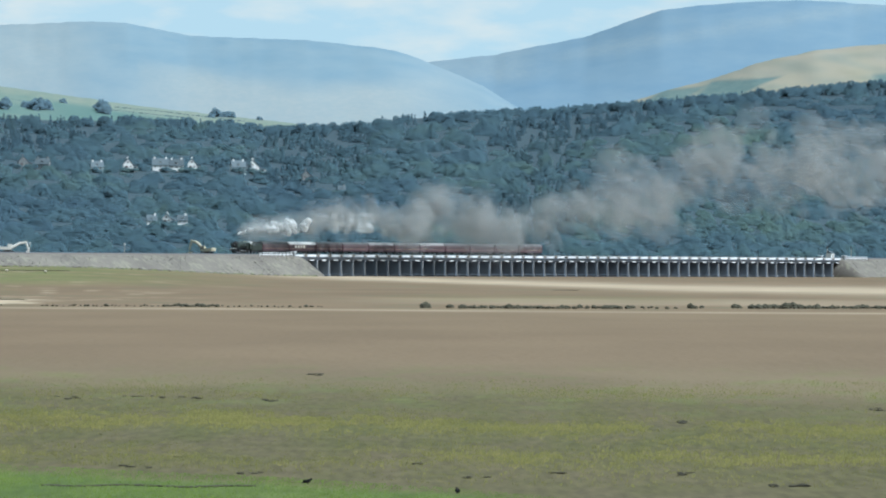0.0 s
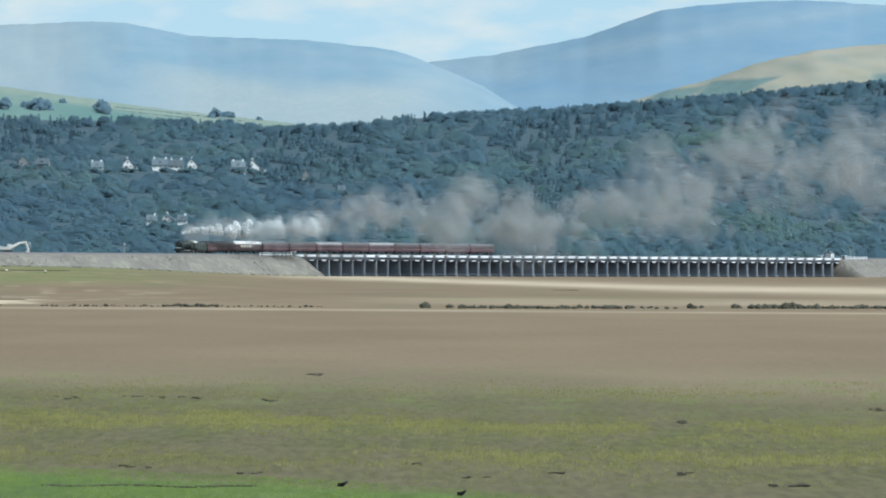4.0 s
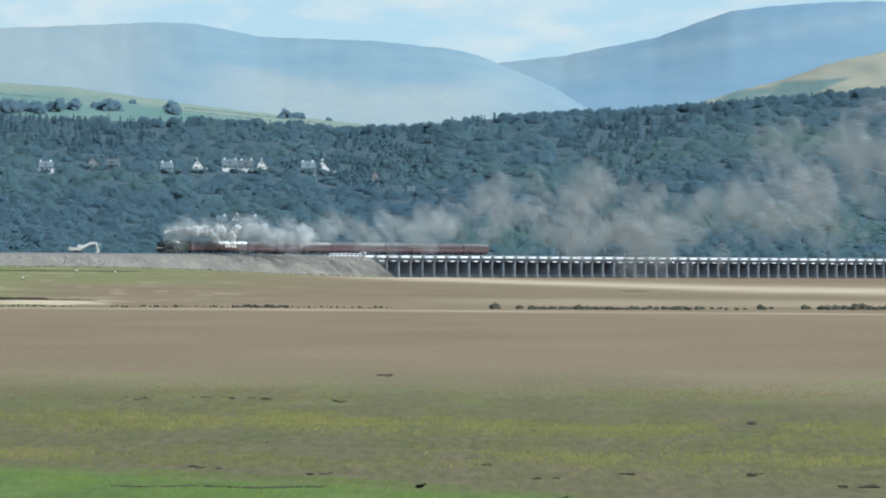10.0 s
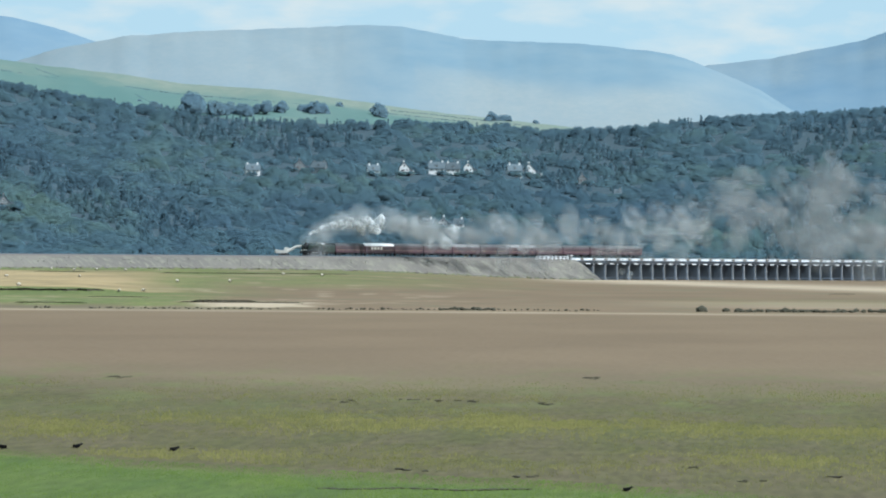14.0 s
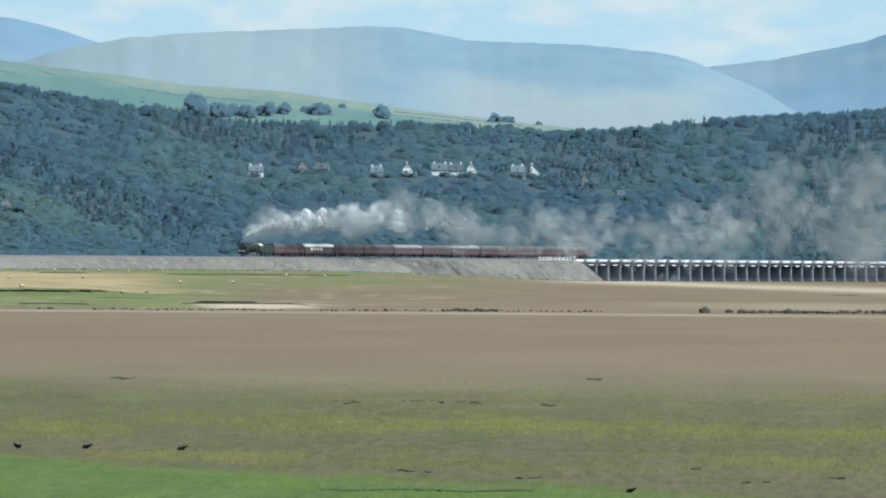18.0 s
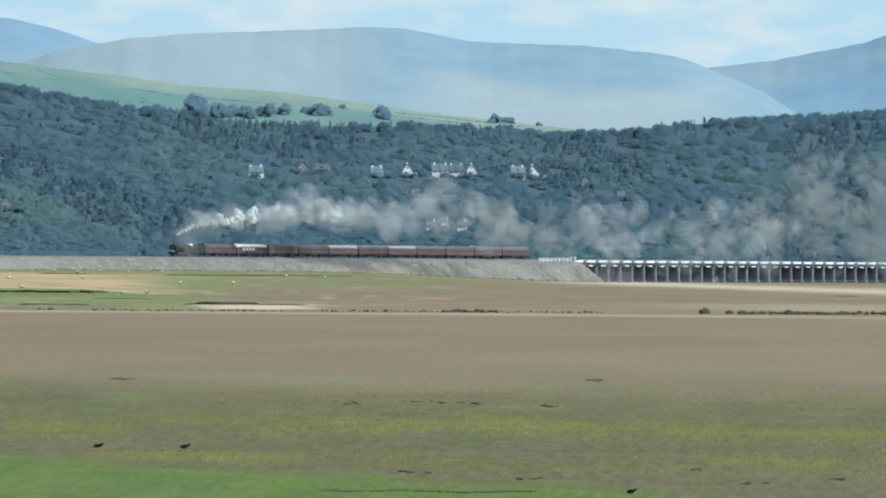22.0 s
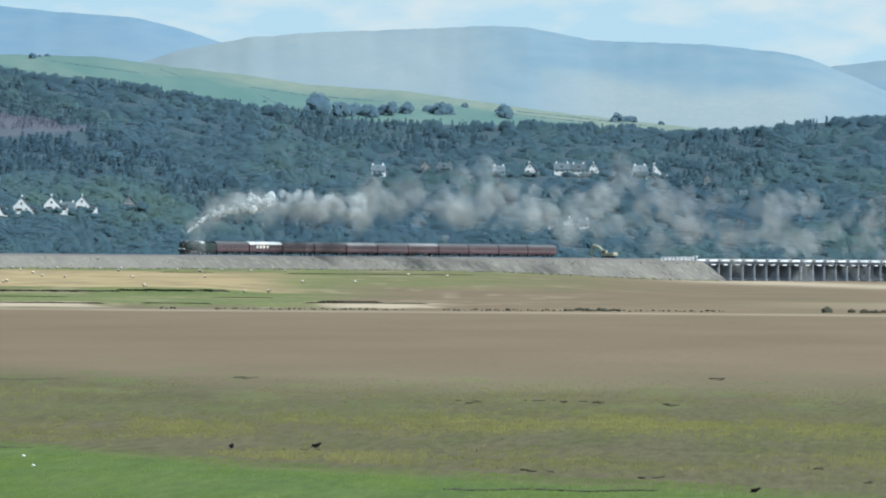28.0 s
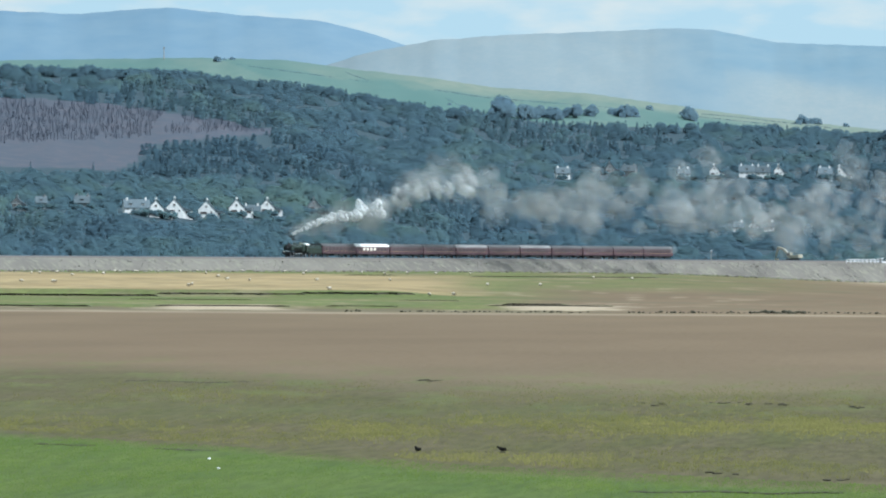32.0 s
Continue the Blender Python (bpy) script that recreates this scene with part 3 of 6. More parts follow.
def build_ground():
    ys = [-4000.0, -500.0, 0.0, 120.0, 200.0] + [1000 * EYE / d for d in np.arange(29.0, 6.5, -0.085)]
    ys += [1000 * EYE / d for d in np.arange(6.5, 2.0, -0.03)] + [3500, 3600, 3800, 4100, 4500, 4990]
    az = np.concatenate([[-4000, -1500, -600, -260, -160], np.arange(-124, 60, 0.8), [80, 140, 260, 600, 1500, 4000]])
    pts, ca, cb = np.zeros((len(ys), len(az), 3)), [], []
    for j, y in enumerate(ys):
        for i, a in enumerate(az):
            x = a * max(y, 200) / 1000
            pts[j, i] = (x, y, ground_height(x, y) if -124 <= a <= 60 and y > 200 else 0)
            w = cover(x, y) if y > 100 else (1, 0, 0, 0, 0, 0)
            ca.append((*w[:3], 1))
            cb.append((*w[3:], 1))
    me = grid_mesh("ground", pts)
    for name, vals in (("cover_a", ca), ("cover_b", cb)):
        at = me.attributes.new(name, "FLOAT_COLOR", "POINT")
        at.data.foreach_set("color", np.array(vals, dtype=np.float32).reshape(-1))
    tagged(link("ground", me, ground_material()), "tidal sands and salt marsh with green turf by the shore", "ground", kind="structure")


build_ground()

# ---- hills behind ----
WOOD_RIDGE = [(-125, 21.6), (-114, 21.2), (-101.5, 20.83), (-93.4, 20.57), (-89, 19.9), (-82.8, 19.5), (-76.5, 18.72), (-70.9, 17.51), (-64, 16.61),
              (-57.8, 15.89), (-51.5, 15.24), (-45.2, 15.03), (-33.5, 14.96), (-24.1, 14.71), (-19.7, 14.12), (-9.1, 14.63), (-6.6, 15.14),
              (-1.6, 15.61), (7.2, 16.17), (13.4, 16.53), (22.8, 17.34), (32.1, 18.22), (41.5, 19.09), (48.9, 19.7), (60, 20.6)]
FIELD_RIDGE = [(-130, 21.5), (-114, 21.76), (-102.8, 21.95), (-92.2, 22.14), (-82.8, 21.94), (-75.3, 20.98), (-66.5, 20.03), (-59.6, 19.01), (-49.1, 18.4),
               (-41.6, 17.41), (-32.9, 16.22), (-22.9, 15.16), (-15.3, 14.4), (-5, 13.2)]
FELL_LEFT = [(-135, 27.0), (-114, 27.26), (-106, 26.93), (-96, 27.74), (-87.8, 26.91), (-79, 26.34), (-74, 25.18), (-69.7, 23.76), (-60, 21.0), (-45, 17)]
FELL_MID = [(-90, 17.5), (-79, 21.09), (-74, 22.68), (-66.5, 24.16), (-58.4, 24.83), (-49, 25.2), (-39.5, 25.65), (-35.4, 25.52), (-28.2, 24.15),
            (-20.6, 23.86), (-16, 23.8), (-9.2, 23.13), (-5.4, 22.65), (-2, 21.43), (4, 18.97), (8.4, 16.2), (12, 14)]
FELL_RIGHT = [(-20, 17), (-5.4, 20.15), (-1.6, 21.43), (5.2, 22.22), (15.8, 24.36), (19.6, 25.82), (24, 27.35), (29.6, 28.01), (35.2, 28.42), (40.8, 28.52), (48.8, 28.02), (70, 27)]
OLIVE = [(14, 14.5), (20.9, 17.2), (24.6, 18.48), (29.6, 19.76), (34.6, 21.55), (40.2, 22.83), (44.6, 23.42), (48.9, 23.77), (65, 24.6)]


# how much of a hill's second tone lies at a bearing and a share of the height, 0 to 1: grass, and on the fells sunlight
# put into the colour
def fell_sun_grass(az, q, el):
    # blue cap paints cloud shade; pale spur below paints a lit, grassy shoulder
    cap = smooth(-46, -33, az) * (1 - smooth(-6, 6, az))
    edge = 20.6 - 1.6 * math.cos((az + 14) / 9.0) if az > -34 else 20.0 + 3.6 * smooth(-30, -48, az)
    low = 1 - smooth(edge - 1.6, edge + 1.0, el + 0.5 * noise.noise(Vector((az * 0.2, el * 0.5, 1))))
    pale = 0.72 + 0.2 * noise.noise(Vector((az * 0.09, el * 0.35, 5)))
    return (pale * (1 - cap) + cap * (0.06 + 0.85 * low * smooth(-40, -26, az))) * (1 - 0.75 * smooth(-8, 7, az))


def far_pale(az, q, el):
    if az < -40:
        return 0.25 * smooth(-100, -82, az) * (1 - smooth(22, 26, el)) + 0.1
    band = math.exp(-((el - 20.0 - 0.17 * az) / 0.9) ** 2)
    top = 0.75 * (1 - smooth(6, 14, az)) * smooth(18.5, 20.5, el)
    return max(0.6 * band * smooth(4, 20, az), top, 0.6 * (1 - smooth(-1, 11, az)) * (1 - smooth(17, 19.5, el)), 0.12 + 0.15 * noise.noise(Vector((az * 0.15, el * 0.6, 3))))


def field_grass(az, q, el):
    top = profile(FIELD_RIDGE, az) - el
    dry = (1 - smooth(0.5, 1.3, top + 0.4 * noise.noise(Vector((az * 0.25, 0, 2))))) * smooth(-90, -60, az)
    strip = smooth(-0.1, 0.25, noise.noise(Vector((math.floor(az / 6.0 + el * 0.5) * 1.7, math.floor(el / 1.1) * 2.3, 6)))) * 0.42
    return max(0.95 * dry, strip)


def olive_green(az, q, el):
    base = profile(WOOD_RIDGE, az)
    a = smooth(27.6, 28.4, az - 1.1 * (el - 18.2)) * (1 - smooth(34.6, 35.4, az - 2.2 * (el - 18.9))) * (1 - smooth(19.4, 19.8, el - 0.06 * (az - 31)))
    b = smooth(22.0, 23.0, az - 1.4 * (el - 17.4)) * (1 - smooth(26.5, 27.3, az - 1.5 * (el - 17.6))) * (1 - smooth(18.4, 18.8, el - 0.1 * (az - 25)))
    c = smooth(46.5, 48, az) * (1 - smooth(base + 0.5, base + 1.2, el))
    return max(a, b, c, 0.42 + 0.5 * noise.noise(Vector((az * 0.22, el * 1.1, 5))) - 0.3)


def hill(name, crest, y0, y1, low, material, label, cover_of, bump=1.0, step=0.6, seed=0.0, back=60):
    az = np.arange(crest[0][0], crest[-1][0] + 0.01, step)
    rows = 46
    pts = np.zeros((rows + 2, len(az), 3))
    patch = np.zeros((rows + 2, len(az)))
    for i, a in enumerate(az):
        top = profile(crest, a) + 0.10 * noise.noise(Vector((a * 0.45, seed, 0))) + 0.05 * noise.noise(Vector((a * 1.3, seed, 4)))
        for j in range(rows):
            q = j / (rows - 1)
            y = y0 + (y1 - y0) * q
            el = low + (top - low) * (1 - (1 - q) ** 1.35)
            x = a * y / 1000
            # gullies run down the slope and lean with it
            gully = abs(fbm(a * 0.9 + 9 * q, q * 1.6, 0.16, seed + 7, 3))
            rough = bump * (fbm(x, y, 0.006, seed, 3) * 1.4 + 2.2 * fbm(a + 14 * q, q * 30, 0.05, seed + 3, 3) - 0.7 * gully) * min(1, 5 * (1 - q))
            pts[j, i] = (x, y, EYE + el * y / 1000 + rough)
            patch[j, i] = cover_of(a, q, el)
        x = a * (y1 + back) / 1000
        pts[rows, i] = (x, y1 + back * 0.5, pts[rows - 1, i][2] - 6)
        pts[rows + 1, i] = (x, y1 + back, -2)
    me = grid_mesh(name, pts)
    at = me.attributes.new("patch", "FLOAT", "POINT")
    at.data.foreach_set("value", np.clip(patch, 0, 1).astype(np.float32).reshape(-1))
    return tagged(link(name, me, material), label, "hill", kind="structure")


hill("backdrop_fell_west", FELL_LEFT, 4560, 4780, 14, M["fell_far"], "distant fell coloured haze-blue, under thin cloud", far_pale, bump=0.45, seed=1)
hill("backdrop_fell_east", FELL_RIGHT, 4600, 4800, 14, M["fell_far"], "distant fell coloured haze-blue, with a broad summit", far_pale, bump=0.45, seed=2)
hill("backdrop_fell_middle", FELL_MID, 4470, 4640, 13, M["fell"], "grey-blue fell with haze and pale sunlit, grassy slopes in its colour", fell_sun_grass, bump=0.45, seed=3)
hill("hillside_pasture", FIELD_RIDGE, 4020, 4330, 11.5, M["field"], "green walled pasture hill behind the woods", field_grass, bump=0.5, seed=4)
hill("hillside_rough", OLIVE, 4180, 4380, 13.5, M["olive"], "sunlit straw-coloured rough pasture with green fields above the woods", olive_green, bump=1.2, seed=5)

CLEAR = [(-126, 9.9, 17.9), (-114, 9.9, 17.7), (-108, 9.9, 17.4), (-101.5, 9.6, 16.9), (-99.3, 10.6, 16.6), (-97, 12.6, 16.2), (-90, 13.3, 15.2), (-84, 13.7, 14.2)]


def in_clearing(az, el):
    if az > -84:
        return False
    xs = [c[0] for c in CLEAR]
    lo, hi = np.interp(az, xs, [c[1] for c in CLEAR]), np.interp(az, xs, [c[2] for c in CLEAR])
    return lo < el < hi


def wood_slope(az, q):
    """A place on the wooded hillside: bearing, and 0 at its foot to 1 at its crest. The trees stand on top of it."""
    y0, y1 = line_depth(az) + 60, 3700 + 3.2 * (az + 60)
    y1 = max(y1, y0 + 500)
    y = y0 + (y1 - y0) * q
    crest = profile(WOOD_RIDGE, az) - 1250 / y1
    foot = (3.0 - EYE) * 1000 / y0
    el = foot + (crest - foot) * (q ** 0.92)
    el += 0.35 * fbm(az, q * 22, 0.11, 2.2, 3) * min(1.0, 5 * q) * min(1, 5 * (1 - q))
    return az * y / 1000, y, EYE + el * y / 1000, el


def build_wood_ground():
    az = np.arange(-126, 62, 0.6)
    qs = np.linspace(0, 1, 100)
    pts = np.array([[wood_slope(a, q)[:3] for a in az] for q in qs])
    back = pts[-1:].copy()
    back[..., 1] += 160
    back[..., 0] *= back[..., 1] / pts[-1:, :, 1]
    back[..., 2] = -2
    me = grid_mesh("hillside_wood", np.concatenate([pts, back]))
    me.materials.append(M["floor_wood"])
    me.materials.append(M["clearfell"])
    ob = new("hillside_wood", me)
    n = len(az) - 1
    mi = []
    for j in range(len(qs)):
        for i in range(n):
            a, q = az[i] + 0.3, qs[min(j, 98)] + 0.005
            mi.append(1 if a < -83 and in_clearing(a, wood_slope(a, q)[3]) else 0)
    me.polygons.foreach_set("material_index", np.array(mi, dtype=np.int32))
    tagged(ob, "dark wooded hillside with a cleared patch of purple-brown ground", "hillside", kind="structure")


build_wood_ground()

# ---- houses among the trees: bearing, elevation of the floor, width, depth, wall height, heading of the ridge, ridge along x ----
HOUSES = [(-99.2, 5.05, 12, 7, 3.2, 18, 0), (-97.0, 4.75, 7, 7, 3.6, 10, 1), (-94.9, 4.75, 7.5, 8, 3.6, 6, 1), (-91.3, 4.6, 7.5, 8, 3.8, 4, 1),
          (-88.0, 4.9, 7, 8, 3.6, 8, 1), (-86.3, 4.75, 8, 5, 2.6, 5, 0), (-84.6, 5.0, 6.5, 8, 3.7, 6, 1),
          (-51.8, 9.15, 8, 6, 3.4, 15, 0), (-46.6, 9.5, 5, 6, 3.4, 12, 1), (-44.4, 9.4, 8, 6, 3.2, -10, 0), (-38.4, 9.15, 7, 6, 3.0, 10, 0),
          (-35.0, 9.25, 5, 7, 4.2, 8, 1), (-31.4, 9.3, 9, 7, 4.4, 4, 0), (-29.6, 9.25, 8, 7, 4.4, 4, 0), (-27.9, 9.35, 4.5, 7, 5.0, 4, 1),
          (-22.8, 9.25, 8, 7, 3.4, 14, 0), (-21.2, 9.0, 7, 8, 4.2, 8, 1), (-15.3, 8.4, 4, 5, 3.0, 10, 1), (-11.3, 6.9, 4, 4, 2.2, 0, 0),
          (-32.3, 3.5, 5, 5, 3.0, 8, 0), (-30.6, 3.65, 4, 5, 3.0, -6, 1), (-28.9, 3.6, 5, 5, 2.6, 0, 0), (-79.4, 5.2, 5, 6, 3.0, 10, 1),
          (-112.5, 5.4, 4, 5, 3.0, 0, 1), (-109.8, 5.6, 5, 5, 2.6, 10, 0), (-105.2, 5.55, 7, 6, 2.6, 0, 0)]
GREY_HOUSES = (8, 9, 17, 18, 22, 23, 24, 25)


def slope_spot_quick(az, el):
    """The same without the small swells: good enough for a tree."""
    foot = (3.0 - EYE) * 1000 / (line_depth(az) + 60)
    y1 = max(3700 + 3.2 * (az + 60), line_depth(az) + 560)
    crest = profile(WOOD_RIDGE, az) - 1250 / y1
    q = min(0.97, max(0.004, (el - foot) / (crest - foot))) ** (1 / 0.92)
    return wood_slope(az, q)


def slope_spot(az, el):
    best = min((abs(wood_slope(az, q)[3] - el), q) for q in np.linspace(0.02, 0.98, 140))
    return wood_slope(az, best[1])


def house(az, el, w, d, h, heading, gable, grey):
    x, y, z, _ = slope_spot(az, el - (0.3 if az < -80 else 0.5 if el < 5 else 0.2))
    w, d, h = (0.70 if gable else 0.66) * w, 0.5 * d, (0.40 if gable else 0.30) * h
    top = new("house")
    wall = M["greystone"] if grey else M["limewash"]
    rise = (w * 0.54 if gable else d * 0.62)
    run = w if gable else d
    length = d if gable else w
    # body with its gables; the outline lies across the ridge
    bm = prism([(-run / 2, -2.5), (run / 2, -2.5), (run / 2, h), (0, h + rise), (-run / 2, h)], -length / 2, length / 2)
    turn = 90 if gable else 0
    kids = [part("wall", bm, wall, top)]
    ln_ = length / 2 + 0.2
    o, t = run / 2 + 0.3, 0.18
    k = rise / (run / 2)
    for sgn in (-1, 1):
        bm = prism([(sgn * o, h - 0.3 * k + 0.03), (0, h + rise + 0.03), (0, h + rise + t + 0.08), (sgn * o, h - 0.3 * k + t + 0.06)], -ln_, ln_)
        kids.append(part("roof", bm, M["slate"], top))
    for e in (-0.8, 0.8) if w > 4.4 else (0.75,):
        cx = e * (ln_ - 0.5)
        c = part("chimney", boxed(cx - 0.3, cx + 0.3, -0.28, 0.28, h + rise - 0.6, h + rise + 0.75, 0.05), wall, top)
        part("pot", rodded((cx, 0, h + rise + 0.7), (cx, 0, h + rise + 1.0), 0.13), M["bark"], c)
        kids.append(c)
    half = length / 2
    if gable:
        kids.append(window(top, (-half - 0.03, 0.1, h + rise * 0.34), 1, 0.34, 0.36))
        kids.append(window(top, (-half - 0.03, run * 0.18, h * 0.35), 1, run * 0.20, 0.42))
        kids.append(window(top, (-half - 0.03, -run * 0.28, h * 0.45), 1, 0.3, 0.34))
        # low wing beside the gable, under its own slate roof
        lw = run * 0.55
        wing = part("wing", boxed(-half + 0.5, half - 0.4, -run / 2 - lw, -run / 2 + 0.05, -2.5, h * 0.5), wall, top)
        part("wing_roof", prism([(-run / 2 - lw - 0.2, h * 0.5 - 0.05), (-run / 2, h * 0.5 - 0.05), (-run / 2, h * 0.5 + 0.9)], -half + 0.3, half - 0.2), M["slate"], wing)
        part("wing_window", boxed(-half + 0.44, -half + 0.48, -run / 2 - lw * 0.75, -run / 2 - lw * 0.25, -0.2, h * 0.5 - 0.25), M["glass"], wing)
        kids.append(wing)
    else:
        n = max(2, int(w / 1.7))
        for i in range(n):
            kids.append(window(top, (-half + (i + 0.5) * 2 * half / n, -run / 2 - 0.03, h * 0.42), 0, 0.3, 0.34))
        # dormers in the front slope
        for i in range(max(1, n // 2)):
            cx = -half + (i + 0.5) * 2 * half / max(1, n // 2)
            dm = part("dormer", boxed(cx - 0.4, cx + 0.4, -run * 0.42, -run * 0.1, h - 0.1, h + rise * 0.5), wall, top)
            part("dormer_roof", boxed(cx - 0.55, cx + 0.55, -run * 0.46, -run * 0.05, h + rise * 0.5, h + rise * 0.5 + 0.14), M["slate"], dm)
            part("dormer_pane", boxed(cx - 0.25, cx + 0.25, -run * 0.42 - 0.03, -run * 0.42 - 0.004, h + 0.1, h + rise * 0.5 - 0.1), M["glass"], dm)
            kids.append(dm)
    for kdd in kids:
        kdd.rotation_euler = (0, 0, radians(turn))
    top.matrix_world = pose(x, y, z + 1.2, 0, 0, heading)
    tagged(top, "grey stone house with a slate roof among trees" if grey else ("white rendered gabled house with a low wing among trees" if gable else "long low white cottage with a slate roof among trees"),
           "house", "houses on the wooded slope")


def window(top, p, along_y, w, hh):
    x, y, z = p
    if along_y:
        fr = part("window", boxed(x - 0.05, x + 0.05, y - w, y + w, z - hh, z + hh), M["limewash"], top)
        part("pane", boxed(x - 0.07, x - 0.052, y - w + 0.06, y + w - 0.06, z - hh + 0.06, z + hh - 0.06), M["glass"], fr)
    else:
        fr = part("window", boxed(x - w, x + w, y - 0.05, y + 0.05, z - hh, z + hh), M["limewash"], top)
        part("pane", boxed(x - w + 0.06, x + w - 0.06, y - 0.07, y - 0.052, z - hh + 0.06, z + hh - 0.06), M["glass"], fr)
    return fr


for i, hs in enumerate(HOUSES):
    house(*hs, i in GREY_HOUSES)


# ---- trees ----
def rand_rot(n, rng):
    q = rng.normal(size=(n, 4))
    q /= np.linalg.norm(q, axis=1)[:, None]
    w, x, y, z = q.T
    return np.stack([1 - 2 * (y * y + z * z), 2 * (x * y - z * w), 2 * (x * z + y * w), 2 * (x * y + z * w), 1 - 2 * (x * x + z * z), 2 * (y * z - x * w),
                     2 * (x * z - y * w), 2 * (y * z + x * w), 1 - 2 * (x * x + y * y)], -1).reshape(n, 3, 3)


def shell_faces(centres, out, size, rng, tilt=0.2):
    """Leaf clumps that lie along a crown's surface, each tilted a little: their corners and normals."""
    n = unit(unit(out) + rng.normal(size=out.shape) * tilt * 0.5)
    t = unit(np.cross(n, rng.normal(size=n.shape)))
    b = np.cross(n, t)
    s = (size * rng.uniform(0.6, 1.35, len(n)))[:, None]
    f = np.stack([centres - t * s * 0.5 - b * s * 0.45, centres + t * s * 0.5 - b * s * 0.5, centres + t * s * 0.45 + b * s * 0.5, centres - t * s * 0.5 + b * s * 0.42], 1)
    return f, np.repeat(unit(n + unit(out))[:, None, :], 4, axis=1)


def lobe_faces(p, r, rng):
    """A small uneven ball: the dense inside of a lobe of foliage."""
    g = np.linspace(-1, 1, 3)
    out = []
    for ax in range(3):
        for sg in (-1, 1):
            for i in range(2):
                for j in range(2):
                    q = []
                    for a, b in ((g[i], g[j]), (g[i + 1], g[j]), (g[i + 1], g[j + 1]), (g[i], g[j + 1])):
                        v = np.insert(np.array([a, b]), ax, sg).astype(float)
                        q.append(v / np.linalg.norm(v))
                    out.append(q if (sg > 0) == (ax != 1) else q[::-1])
    f = np.array(out) @ rand_rot(1, rng)[0].T
    k = rng.normal(size=3) * 1.5
    wob = 1 + 0.14 * np.sin(f @ k * 2.0 + k[0])
    return p + f * wob[..., None] * r * np.array([1, 1, 0.85]), f


def soft(m, f, mid):
    """Normals of a crown: the clump's, its lobe's and the whole crown's together, lifted to the sky."""
    return unit(0.16 * m + 0.26 * unit(f - mid) + np.array([0.08, -0.08, 0.64]))


def crown_round(rng, lobes=7, n=30, wide=0.25):
    """A broadleaf crown of unit width on z = 0 to about 0.9: uneven lobes thick with leaf clumps."""
    parts = []
    turn = rng.uniform(0, 6.28)
    for k in range(lobes):
        a = turn + k * 2.4 + rng.uniform(-0.4, 0.4)
        up = (k + 0.5) / lobes
        r = rng.uniform(0.7, 1.05) * 0.31 * math.sqrt(max(0.02, 1 - (1.75 * up - 0.75) ** 2)) if up > 0.43 else rng.uniform(0.24, 0.31)
        p = np.array([r * math.cos(a), r * math.sin(a), 0.24 + 0.46 * up + rng.uniform(-0.04, 0.04)])
        rad = wide * rng.uniform(0.72, 1.0)
        v = unit(rng.normal(size=(n, 3)) + np.array([0, 0, 0.25]))
        f, m = shell_faces(p + v * (rng.uniform(0.99, 1.035, n) * rad)[:, None], v, 0.10, rng, 0.22)
        parts += [(f, m), lobe_faces(p, rad, rng)]
    f, m = np.concatenate([q[0] for q in parts]), np.concatenate([q[1] for q in parts])
    return f, soft(m, f, np.array([0, 0, 0.35]))


def crown_cone(rng, n=70):
    """A conifer of unit height: tiers of drooping clumps round a spire."""
    h = rng.uniform(0, 1, n) ** 0.8
    tier = 0.8 + 0.2 * np.cos(h * 40)
    r = ((1 - h) * 0.21 + 0.012) * tier * rng.uniform(0.8, 1.12, n)
    a = rng.uniform(0, 6.28, n)
    parts = [lobe_faces(np.array([0, 0, z]), w, rng) for z, w in ((0.22, 0.17), (0.40, 0.14), (0.58, 0.105), (0.74, 0.07), (0.87, 0.04))]
    parts.append(shell_faces(np.stack([r * np.cos(a), r * np.sin(a), 0.1 + h * 0.92], -1), np.stack([np.cos(a), np.sin(a), 0 * a + 0.4], -1), 0.065, rng, 0.3))
    f, m = np.concatenate([q[0] for q in parts]), np.concatenate([q[1] for q in parts])
    return f, soft(m, f, np.array([0, 0, 0.4]))


